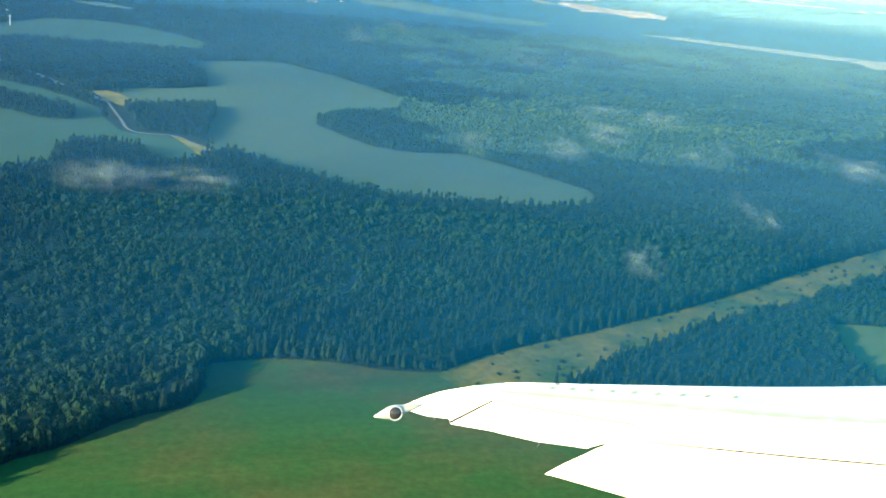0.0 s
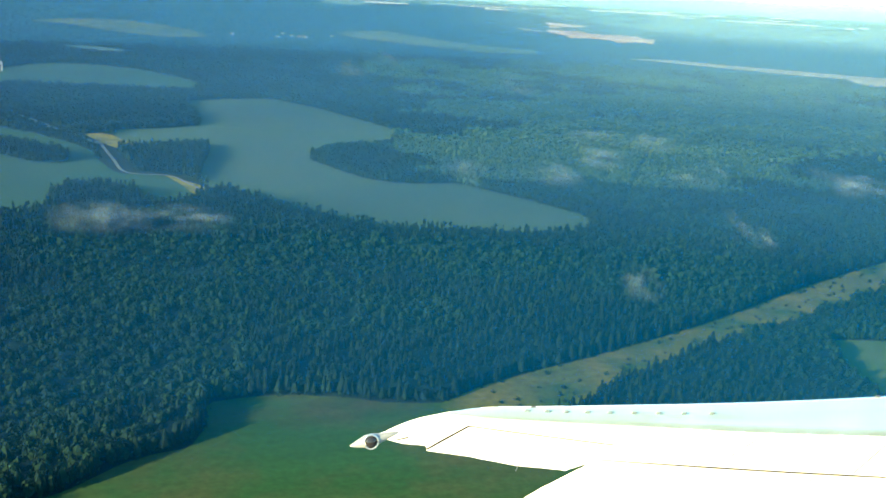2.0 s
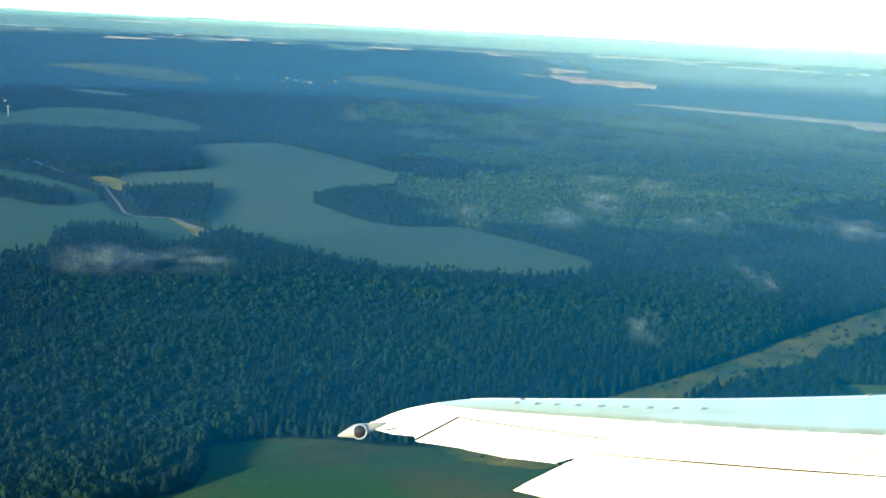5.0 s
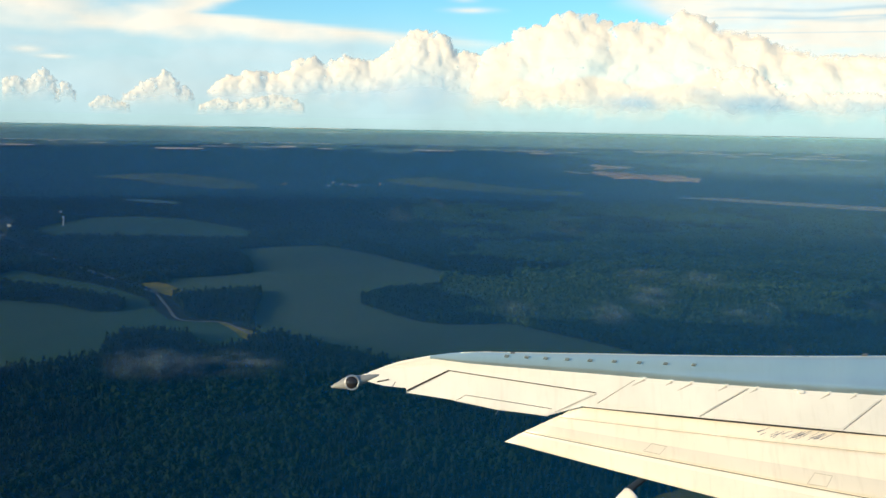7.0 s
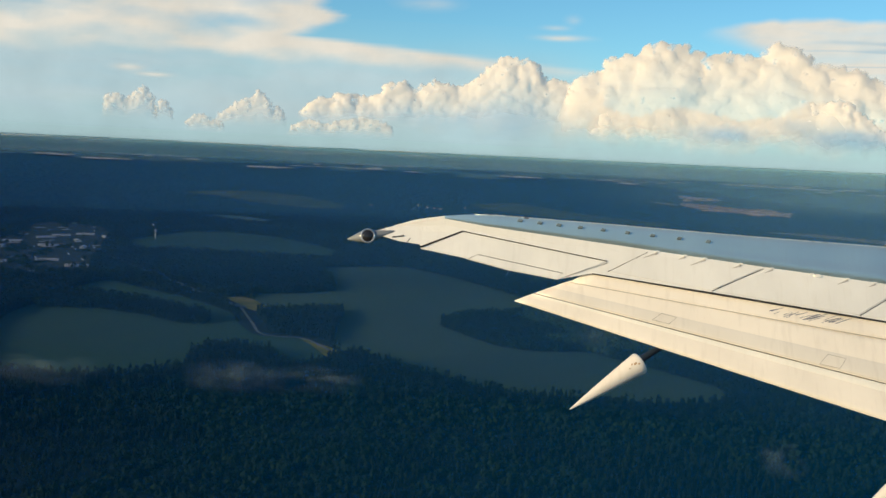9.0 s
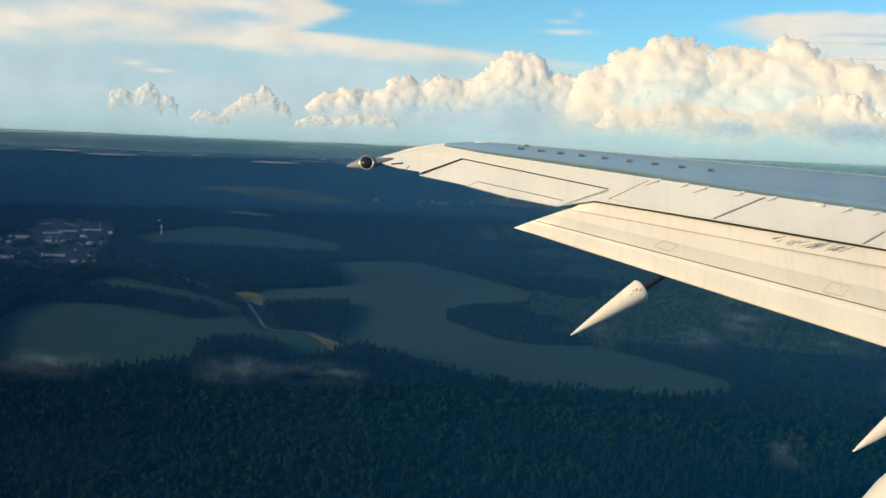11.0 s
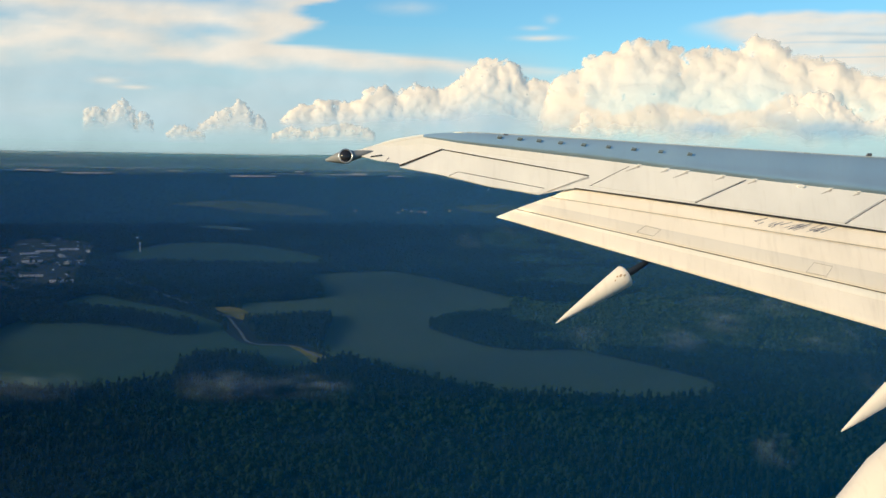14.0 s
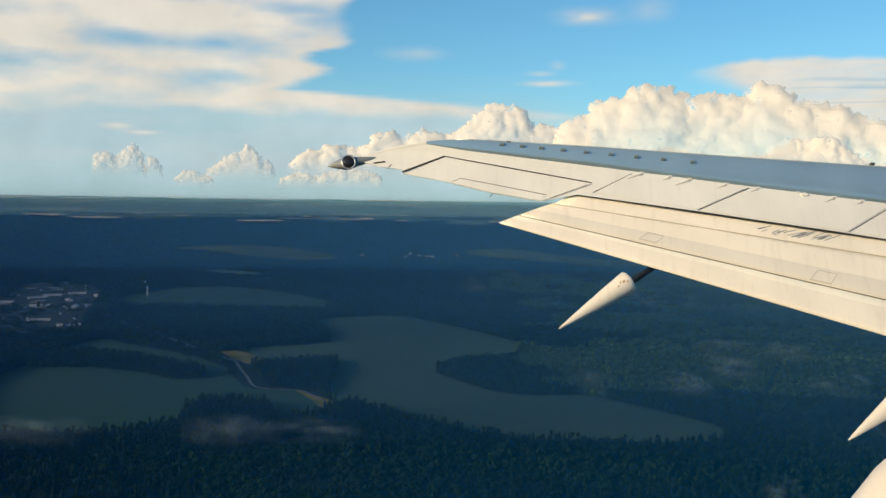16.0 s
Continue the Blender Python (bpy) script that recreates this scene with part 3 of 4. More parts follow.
# leaf-coloured sheet, added to lighten the dark gaps below the crowns
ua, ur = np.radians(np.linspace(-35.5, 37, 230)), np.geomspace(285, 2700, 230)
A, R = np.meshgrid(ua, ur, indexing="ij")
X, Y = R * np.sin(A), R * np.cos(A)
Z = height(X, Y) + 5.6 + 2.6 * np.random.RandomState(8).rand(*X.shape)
faces = grid_faces(len(ua), len(ur))
free = wooded(X.ravel(), Y.ravel())
tagged(new("forest_understorey", mesh_of("forest_understorey", np.stack([X, Y, Z], -1).reshape(-1, 3), faces[free[faces].all(1)], GAP_LEAVES, True)), "green leafy sheet added to lighten the gaps between crowns", "forest", kind="stuff")

# beyond two kilometres the crowns close into one uneven canopy
ca, cr = np.radians(np.linspace(-46, 46, 620)), np.geomspace(2660, 4880, 230)
A, R = np.meshgrid(ca, cr, indexing="ij")
X, Y = R * np.sin(A), R * np.cos(A)
Z = height(X, Y) + 4 + 5 * np.random.RandomState(5).rand(*X.shape) * (1 - 0.75 * (R - 2660) / 2220) + 3 * fbm(X, Y, 120, 1.0)
faces = grid_faces(len(ca), len(cr))
mx, my = X.ravel()[faces].mean(1), Y.ravel()[faces].mean(1)
faces = faces[wooded(mx, my)]
mx, my = X.ravel()[faces].mean(1), Y.ravel()[faces].mean(1)
edge_of_woods = 3980 - 560 * step(np.degrees(np.arctan2(mx, my)), 4, 22)
open_land = (np.hypot(mx, my) + 420 * (fbm(mx, my, 420, 6.0) - 0.5) > edge_of_woods) & (fbm(mx, my * 2.0, 130, 2.0) > 0.36)
tagged(new("far_forest", mesh_of("far_forest", np.stack([X, Y, Z], -1).reshape(-1, 3), faces[~open_land], CANOPY)), "hazy dark forest canopy stretching to the horizon", "forest", kind="stuff")


PLAIN = land_material("far_plain", (0.09, 0.16, 0.12), (0.2, 0.26, 0.19), 0.004, fine=0.02, relief=0.2, haze_weight=0.16)
tagged(new("far_farmland", mesh_of("far_farmland", np.stack([X, Y, Z], -1).reshape(-1, 3), faces[open_land], PLAIN)), "pale green farmland below the horizon", "farmland", kind="stuff")


# ---------------------------------------------------------------- village
def house(w, d, h, roof_h, roof_mat):
    e = tagged(new("house"), "small pale house with a pitched roof in the village", "house", "village houses")
    part("wall", prism([(-w / 2, -d / 2), (w / 2, -d / 2), (w / 2, d / 2), (-w / 2, d / 2)], 0, h, 0.1), WALL, e)
    part("roof", loft([[(x, -d / 2 - 0.5, h - 0.2), (x, 0, h + roof_h), (x, d / 2 + 0.5, h - 0.2), (x, 0, h - 0.1)] for x in (-w / 2 - 0.5, w / 2 + 0.5)]), roof_mat, e)
    return e


hr = np.random.RandomState(9)
kinds = [house(9, 7, 3, 3, ROOF), house(11, 8, 3.5, 3, REDROOF), house(34, 11, 8, 2, ROOF), house(20, 10, 4, 3, ROOF)]
spots = []
while len(spots) < 150:
    x, y = hr.uniform(-960, -570), hr.uniform(1440, 2250)
    if inside(np.array([x]), np.array([y]), VILLAGE)[0] and all(math.hypot(x - a, y - c) > 18 for a, c in spots):
        spots.append((x, y))
for i, (x, y) in enumerate(spots):
    src = kinds[int(hr.choice(4, p=[0.45, 0.3, 0.08, 0.17]))]
    place = pose(x, y, float(height(np.float64(x), np.float64(y))), 0, 0, 25 + hr.choice([0, 90]) + hr.uniform(-12, 12))
    if i < 4:
        kinds[i].matrix_basis = place
    else:
        copy_thing(src, place)
hamlet = np.random.RandomState(21)
for k in range(7):
    x, y = -190 + hamlet.uniform(-130, 170), 2985 + hamlet.uniform(-60, 50)
    copy_thing(kinds[int(hamlet.choice([0, 1]))], pose(x, y, float(height(np.float64(x), np.float64(y))) + 6, 0, 0, hamlet.uniform(0, 180)))
field("village_ground", "grey-green village ground with yards", VILLAGE, land_material("yards", (0.014, 0.028, 0.028), (0.036, 0.046, 0.05), 0.03, fine=0.2), 0.3, 0, "ground")
ribbon("road", "pale village street", curve([(-900, 2200), (-820, 2020), (-770, 1850), (-690, 1700), (-640, 1520)]), 9, TRACK, 1.2)
ribbon("road", "pale curving village street", curve([(-800, 2180), (-740, 2020), (-740, 1900), (-680, 1720), (-600, 1500)]), 9, TRACK, 1.3)


def mast(x, y, h):
    e = tagged(new("tower"), "pale slender tower standing at the forest edge", "tower")
    ring = lambda r, z: [(r * math.cos(k * math.pi / 6), r * math.sin(k * math.pi / 6), z) for k in range(12)]
    part("shaft", loft([ring(1.5, 0), ring(1.1, h * 0.75)]), WALL, e)
    part("tank", loft([ring(1.1, h * 0.75), ring(2.5, h * 0.8), ring(2.5, h * 0.95), ring(0.6, h)]), WALL, e)
    e.matrix_basis = pose(x, y, float(height(np.float64(x), np.float64(y))))


mast(-652, 2093, 20)
mast(-700, 2230, 16)


# ---------------------------------------------------------------- mist and clouds
def covered(me, cover):
    me.attributes.new("cover", "FLOAT", "POINT").data.foreach_set("value", np.asarray(cover, dtype=np.float32).ravel())


def shown(faces, cover, least):
    """Only the faces that the cover reaches."""
    return faces[np.asarray(cover).ravel()[faces].max(1) > least]


def wisp(x, y, z, length, width, turn, dense, seed):
    """A shred of mist: three loose, arched layers whose cover breaks up towards the rim."""
    e = tagged(new("mist_wisp"), "thin white shred of mist hanging over the forest", "mist", "mist wisps")
    nu, nv = 44, 26
    U, V = np.meshgrid(np.linspace(-1, 1, nu), np.linspace(-1, 1, nv), indexing="ij")
    for k in range(2):
        n1 = fbm(U * 2, V * 2, 1.0, seed + k * 3.3, 3)
        n2 = fbm(U * 2.6 + V, V * 3.2, 1.0, seed + k * 5.1, 4)
        c = np.clip(1 - np.hypot(U, V) - 0.1, 0, 1) * np.clip((n1 * 0.65 + n2 * 0.5 - 0.42) * 2.4, 0, 1) * dense * 0.19
        zz = (n1 - 0.5) * width * 0.2 + k * width * 0.08 - (U ** 2 + V ** 2) * width * 0.08
        me = mesh_of("veil", np.stack([U * length / 2, V * width / 2, zz], -1).reshape(-1, 3), shown(grid_faces(nu, nv), 1 - np.hypot(U, V), 0.08), MIST, True)
        covered(me, c)
        ob = new("veil", me)
        ob.parent = e
    e.matrix_basis = pose(x, y, z, 24, 0, turn)


for i, (x, y, le, wi, tu, de) in enumerate([
        (-192, 801, 60, 44, 10, 0.6), (-165, 798, 50, 40, 30, 0.45), (-122, 806, 80, 40, 14, 0.8), (224, 1049, 60, 50, 20, 0.8), (296, 1163, 66, 46, 0, 0.9), (418, 1112, 60, 40, 60, 0.9), (366, 1043, 60, 40, 10, 0.6), (333, 802, 34, 60, 30, 0.9),
        (541, 1030, 60, 44, -20, 1.0), (199, 646, 30, 34, 0, 0.6), (338, 2000, 60, 110, 30, 0.7), (118, 2418, 50, 110, 60, 0.5), (399, 1300, 80, 50, 15, 0.5), (895, 1882, 50, 80, 60, 0.5), (534, 1086, 50, 60, 40, 0.5), (14, 2205, 60, 90, 0, 0.4), (132, 1067, 50, 40, 10, 0.4), (330, 1330, 90, 50, 0, 0.4), (-330, 790, 90, 40, 0, 0.5)]):
    wisp(x, y, 20, le * 1.2, wi * 1.2, tu, de, 1.0 + i * 2.7)


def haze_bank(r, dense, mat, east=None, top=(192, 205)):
    """A tinted see-through curtain added as haze: with each one that lies before it, the land pales with distance."""
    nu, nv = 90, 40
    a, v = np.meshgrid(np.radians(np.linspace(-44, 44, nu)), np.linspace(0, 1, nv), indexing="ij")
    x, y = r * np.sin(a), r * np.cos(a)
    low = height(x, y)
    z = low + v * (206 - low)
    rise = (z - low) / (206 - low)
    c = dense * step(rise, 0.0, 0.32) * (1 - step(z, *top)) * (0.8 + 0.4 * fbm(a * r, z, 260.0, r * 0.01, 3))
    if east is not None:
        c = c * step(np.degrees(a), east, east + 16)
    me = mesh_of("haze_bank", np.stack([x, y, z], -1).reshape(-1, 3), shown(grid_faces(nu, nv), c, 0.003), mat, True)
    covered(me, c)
    tagged(new("haze_bank", me), "added tinted curtain standing in for haze over the forest", "haze", kind="structure")


haze_bank(380, 0.23, BLUE_HAZE_TINT)
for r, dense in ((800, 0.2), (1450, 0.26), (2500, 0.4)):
    haze_bank(r, dense, HAZE_TINT)
haze_bank(1900, 0.1, FAR_HAZE_TINT, 4)
haze_bank(3250, 0.32, FAR_HAZE_TINT, 3)
haze_bank(4060, 0.5, FAR_HAZE_TINT, top=(200, 206))


def on_sky(a, e, r):
    a, e = np.radians(a), np.radians(e)
    return np.stack([r * np.sin(a), r * np.cos(a), 200 + r * np.tan(e)], -1)


def heap(tops, base, size, seed):
    """Balls heaped up under an outline: large ones within, ever smaller ones budding from them."""
    r = np.random.RandomState(seed)
    big, out = [], []
    a = tops[0][0]
    while a < tops[-1][0]:
        top = lerp(a, tops)
        rad = min(size * (0.38 + 0.5 * r.rand()), max(0.16 * size, 0.5 * (top - base)))
        e = top - rad * 1.12
        while e > base - 0.3:
            big.append((a + 0.3 * rad * (r.rand() - 0.5), e, rad, 0.9 * size * (top - e) * 0.5 + 0.5 * size * r.rand()))
            e -= rad * (0.8 + 0.5 * r.rand())
            rad = min(rad * 1.15, 0.95 * size)
        a += 0.55 * rad
    for a, e, rad, z in big:
        out.append((a, e, rad, z))
        for _ in range(9):
            t, d = radians(-40 + 260 * r.rand()), 0.35 + 0.6 * r.rand()
            kid = (a + rad * d * math.cos(t), e + rad * d * math.sin(t), rad * (0.26 + 0.24 * r.rand()), z + rad * 0.75 * math.sqrt(1 - d * d))
            out.append(kid)
            for _ in range(6):
                t2, d2 = radians(-50 + 280 * r.rand()), 0.4 + 0.55 * r.rand()
                out.append((kid[0] + kid[2] * d2 * math.cos(t2), kid[1] + kid[2] * d2 * math.sin(t2), kid[2] * (0.25 + 0.25 * r.rand()), kid[3] + kid[2] * 0.75 * math.sqrt(1 - d2 * d2)))
    return out


def melted(h, times):
    """The relief with its creases evened out."""
    h = h.copy()
    for _ in range(times):
        h[1:-1, 1:-1] = (h[1:-1, 1:-1] * 2 + h[:-2, 1:-1] + h[2:, 1:-1] + h[1:-1, :-2] + h[1:-1, 2:]) / 6
    return h


def cumulus(label, tops, base, seed, size=1.0, r=4650.0, haze=0.5, torn=0.5, dense=1.0):
    """A bank of billows under an outline of tops (degrees of azimuth and elevation); its foot thins into the haze."""
    a0, a1, e1 = tops[0][0] - 1.0 * size, tops[-1][0] + 1.0 * size, max(t[1] for t in tops) + 0.5
    stepping = 0.038 * size ** 0.4
    us, vs = np.arange(a0, a1, stepping), np.arange(base - 0.5, e1, stepping)
    Az, El = np.meshgrid(us, vs, indexing="ij")
    wx, wy = 0.22 * size * (fbm(Az, El, 0.5 * size, seed) - 0.5), 0.22 * size * (fbm(Az, El, 0.5 * size, seed + 4) - 0.5)
    F, deep = np.full(Az.shape, -1.0), np.zeros(Az.shape)
    for a, e, rad, z in heap(tops, base, size, seed):
        i0, i1 = np.searchsorted(us, (a - rad * 1.4 - 0.15, a + rad * 1.4 + 0.15))
        j0, j1 = np.searchsorted(vs, (e - rad * 1.4 - 0.15, e + rad * 1.4 + 0.15))
        if i1 > i0 and j1 > j0:
            w = (slice(i0, i1), slice(j0, j1))
            d = np.hypot(Az[w] + wx[w] - a, El[w] + wy[w] - e)
            F[w] = np.maximum(F[w], rad - d)
            deep[w] = np.maximum(deep[w], (z + 0.8 * np.sqrt(np.clip(rad * rad - d * d, 0, None))) * (d < rad))
    drift = fbm(Az, El, 1.6 * size, seed + 11, 4) - 0.5
    top = np.interp(Az, [t[0] for t in tops], [t[1] for t in tops])
    foot = step(El + 2.2 * size * drift, base - 0.3, base + 1.6 * size)
    ends = np.minimum(Az - a0, a1 - Az) + 1.6 * size * drift
    foot = foot * step(ends, 0.0, 1.1 * size)
    ragged = step(fbm(Az, El, 0.5 * size, seed + 7, 5) + torn * F / size, 0.2, 0.55)
    cover = dense * step(F, 0.0, 0.09 * size ** 0.5) * ragged * ((1 - haze) * foot + haze * foot * step(El, base, top * 0.95 + base * 0.05))
    deep = 0.84 * melted(deep, int(20 + 75 * size * size)) + 0.16 * melted(deep, 4)
    me = mesh_of("cumulus_cloud", on_sky(Az, El, r - 81 * deep).reshape(-1, 3), shown(grid_faces(*Az.shape), cover, 0.02), CUMULUS, True)
    covered(me, cover)
    return tagged(new("cumulus_cloud", me), label, "cloud", kind="structure")


cumulus("small cream-lit cumulus cloud with torn turrets", [(-19.9, 2.1), (-19.7, 2.4), (-19.3, 2.5), (-19.0, 2.1), (-18.6, 2.5), (-18.0, 2.95), (-17.7, 2.5), (-17.5, 1.6)], 0.9, 31, 0.32, haze=1.0, torn=0.25, dense=0.72)
cumulus("little cumulus turret low in the sky", [(-17.4, 1.9), (-17.1, 2.3), (-16.8, 2.05), (-16.6, 1.5)], 1.0, 41, 0.26, haze=1.0, torn=0.25, dense=0.72)
cumulus("tiny cumulus puff low in the sky", [(-15.8, 1.2), (-15.4, 1.55), (-15.0, 1.6), (-14.6, 1.35), (-13.9, 1.2)], 0.5, 32, 0.26, haze=1.0, torn=0.25, dense=0.72)
cumulus("small cream-lit cumulus cloud rising to a point", [(-14.2, 1.7), (-13.6, 2.0), (-13.1, 2.4), (-12.5, 2.6), (-12.0, 3.0), (-11.6, 2.5), (-11.3, 2.1), (-11.1, 2.3), (-10.7, 1.7)], 0.8, 33, 0.34, haze=1.0, torn=0.25, dense=0.72)
cumulus("low pale row of cumulus puffs", [(-10.3, 1.2), (-9.4, 1.65), (-8.6, 1.4), (-7.2, 1.75), (-6.3, 1.85), (-5.0, 1.5)], 0.5, 42, 0.36, r=4600.0, haze=1.0, torn=0.3, dense=0.72)
cumulus("long cumulus bank rising to a tower", [(-9.8, 2.0), (-9.3, 2.65), (-8.7, 2.9), (-8.2, 2.75), (-8.0, 3.05), (-7.2, 3.15), (-6.2, 2.95), (-5.4, 3.25), (-4.9, 3.7), (-4.3, 3.9), (-3.6, 3.4), (-3.2, 3.85), (-2.6, 4.05), (-1.7, 3.7), (-1.0, 3.95),
                                                 (-0.4, 4.1), (0.3, 4.85), (1.1, 5.55), (1.9, 5.35), (2.5, 5.45), (2.9, 4.7), (3.7, 4.3), (5.0, 4.2), (6.4, 3.6)], 1.2, 34, 0.62, haze=0.85, torn=0.5)
cumulus("great towering cumulus cloud with bright tops", [(4.4, 3.4), (5.0, 4.15), (5.4, 4.65), (6.4, 5.05), (7.0, 5.75), (8.2, 5.8), (8.8, 6.25), (9.4, 6.6), (10.3, 6.4), (11.2, 6.1), (11.5, 5.6), (12.1, 6.05), (13.3, 6.05), (13.9, 5.8), (14.7, 6.1), (15.2, 6.65),
                                                           (16.2, 6.2), (16.6, 5.85), (17.4, 5.7), (18.3, 5.4), (19.5, 5.0), (21.6, 4.4), (25.0, 4.2), (28.0, 4.0), (32.0, 3.0)], 0.8, 35, 0.95, haze=0.6)
cumulus("low shelf of cumulus with blue-grey bases", [(6.0, 2.2), (6.3, 2.75), (6.6, 3.1), (7.3, 2.7), (8.4, 2.45), (9.4, 2.95), (10.0, 3.1), (11.2, 3.05), (12.5, 2.75), (13.7, 2.5), (14.6, 2.7), (15.8, 2.75), (16.9, 3.5), (17.4, 3.55), (18.6, 3.75), (19.5, 3.05), (20.8, 2.2), (21.6, 2.35), (24.0, 2.4), (28.0, 2.0)], 1.1, 36, 0.5, r=4500.0, haze=0.5)


def sky_sheet(name, label, a0, a1, e0, e1, cover, mat, r):
    """A thin, far-off sheet for high cloud, painted cloud shade and glowing haze."""
    nu, nv = 220, 110
    Az, El = np.meshgrid(np.linspace(a0, a1, nu), np.linspace(e0, e1, nv), indexing="ij")
    me = mesh_of(name, on_sky(Az, El, r).reshape(-1, 3), shown(grid_faces(nu, nv), cover(Az, El), 0.02), mat, True)
    covered(me, cover(Az, El))
    tagged(new(name, me), label, "cloud", kind="structure")


def anvil(a, e):
    n1, n2 = fbm(a * 0.24 + e * 0.3, e * 0.75, 1.0, 4.0, 5), fbm(a * 0.45, e * 1.2, 1.0, 8.0, 5)
    n3 = fbm(a * 0.12, e * 0.8, 1.0, 21.0, 3)
    right = np.interp(e, [4.4, 4.7, 5.0, 5.2, 5.55, 5.75, 5.95, 6.4, 6.8, 7.1, 7.5, 7.9, 8.3, 8.6, 9.2, 9.8, 10.9, 14, 18], [8, 7, 3, 0.8, -3.5, -6.5, -9.5, -9, -7.8, -7.4, -8.6, -8.5, -6.2, -5.7, -6.6, -7.2, -6.2, -5, -4])
    body = 1 - step(a + 2.2 * (n1 - 0.5) + 1.2 * (n2 - 0.5), right - 1.1 - 2.2 * (e < 5.9), right + 0.35 + 1.2 * (e < 5.9))
    low = step(e + 0.9 * (n2 - 0.5), 3.7 + 0.7 * step(a, -26, -17) - 0.3 * step(a, -8, 2), 5.3)
    hollow = 0.75 * np.exp(-((e - 8.2 - 0.03 * (a + 15)) / 0.45) ** 2 - ((a + 15.5) / 5.0) ** 2) + 0.5 * np.exp(-((e - 10.2) / 0.5) ** 2 - ((a + 9.0) / 2.5) ** 2)
    thick = np.clip(0.45 + 1.5 * (n1 - 0.3) + 0.9 * (n3 - 0.4) - 0.5 * (n2 - 0.5), 0.2, 1) * (1 - np.clip(hollow, 0, 1) * (0.5 + n2))
    return np.clip(body * (0.2 + 0.8 * low) * thick, 0, 0.97) * step(e, 0.2, 2.5) * (1 - step(e, 15, 18))


def streaks(a, e):
    n1, n2 = fbm(a * 0.4, e * 2.2, 1.0, 2.0, 5), fbm(a * 0.9, e * 1.4, 1.0, 5.0, 4)
    top = np.interp(a, [10.5, 11, 13, 15, 18, 22, 40], [6.9, 7.05, 7.4, 7.7, 7.75, 7.5, 7.2]) + 0.25 * (n2 - 0.5)
    low = np.interp(a, [10.5, 11, 13, 15, 17, 22, 40], [6.9, 6.95, 6.6, 6.0, 4.0, 3.2, 3.0])
    return np.clip(step(e, low - 0.5, low + 0.5) * (1 - step(e, top - 0.3, top + 0.12)) * step(a, 10.7, 14.5) * (0.55 + 0.7 * n1), 0, 0.95)


def shreds(a, e):
    n1 = fbm(a * 0.8, e * 2.5, 1.0, 6.0, 5)
    spots = 0
    for ca, ce, wa, we, d in ((-18.9, 3.75, 0.7, 0.16, 0.7), (-17.6, 3.45, 0.9, 0.1, 0.6), (4.1, 6.48, 1.1, 0.13, 0.75), (3.7, 7.0, 0.6, 0.12, 0.4), (4.6, 7.45, 0.35, 0.2, 0.3), (6.2, 10.0, 1.3, 0.35, 0.6), (-3.2, 8.0, 1.3, 0.3, 0.3), (9.5, 10.3, 1.0, 0.5, 0.25)):
        spots = spots + d * np.exp(-((a - ca) / wa) ** 2 - ((e - ce) / we) ** 2)
    return np.clip(spots * (0.3 + 1.4 * n1), 0, 0.8)


# painted haze: the glow is strongest at the horizon and fades upwards
def haze_glow_band(a, e):
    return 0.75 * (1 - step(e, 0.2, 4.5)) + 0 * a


def grey_base(a, e):
    n1 = fbm(a * 0.25, e * 0.9, 1.0, 12.0, 4)
    return np.clip(1.15 * np.exp(-((e - 3.0) / 2.2) ** 2) * (1 - step(a, 0, 9)) * (0.35 + 0.8 * n1), 0, 0.75)


def lens(a, e):
    n1 = fbm(a * 0.7, e * 3, 1.0, 3.0, 4)
    out = 0
    for a0, a1, mid, bow, thin, d in ((16.4, 18.5, 6.5, 0.07, 0.1, 1.0), (16.0, 17.5, 6.1, 0.05, 0.05, 0.7), (18.3, 20.5, 6.05, 0.1, 0.13, 0.8), (18.0, 18.6, 5.35, 0.0, 0.035, 0.6)):
        out = out + d * np.exp(-((e - mid - bow * np.sin((a - a0) * 0.9)) / thin) ** 2) * step(a, a0, a1)
    return np.clip(out * (0.35 + 0.8 * n1), 0, 0.8)


# shade on the cloud bases, painted as blue-grey blotches
def shelf_shade(a, e):
    n1 = fbm(a * 0.5, e * 1.6, 1.0, 17.0, 4)
    out = 0
    for ca, ce, wa, we, d in ((12.6, 1.75, 1.6, 0.38, 0.8), (19.0, 1.7, 2.2, 0.5, 0.85), (16.3, 2.3, 0.8, 0.3, 0.4), (1.2, 2.0, 2.4, 0.9, 0.55), (-3.5, 2.0, 2.5, 0.6, 0.35), (25.0, 1.7, 3.0, 0.5, 0.6)):
        out = out + d * np.exp(-((a - ca) / wa) ** 2 - ((e - ce) / we) ** 2)
    return np.clip(out * (0.35 + 1.1 * n1), 0, 0.75)


sky_sheet("cloud_sheet", "grey lens-shaped streaks of cloud", 14, 30, 5.0, 7.2, lens, GREYVEIL, 4350)
sky_sheet("cloud_sheet", "blue-grey sheet painting shade on the cumulus bases", -8, 30, 0.9, 3.6, shelf_shade, SHADE_VEIL, 4340)
sky_sheet("horizon_haze", "glowing blue-white sheet standing in for haze along the whole horizon", -180, 180, -0.6, 5, haze_glow_band, HAZE, 4895)
sky_sheet("cloud_sheet", "soft grey-blue underside of the anvil cloud", -50, 10, 0.6, 7, grey_base, GREYVEIL, 4880)
sky_sheet("cloud_sheet", "broad cream anvil cloud spreading over the sky", -50, 6, 0.3, 18, anvil, CIRRUS, 4860)
sky_sheet("cloud_sheet", "thin pale streaks of cloud beside the tower", 9, 40, 2.4, 8.6, streaks, CIRRUS, 4850)
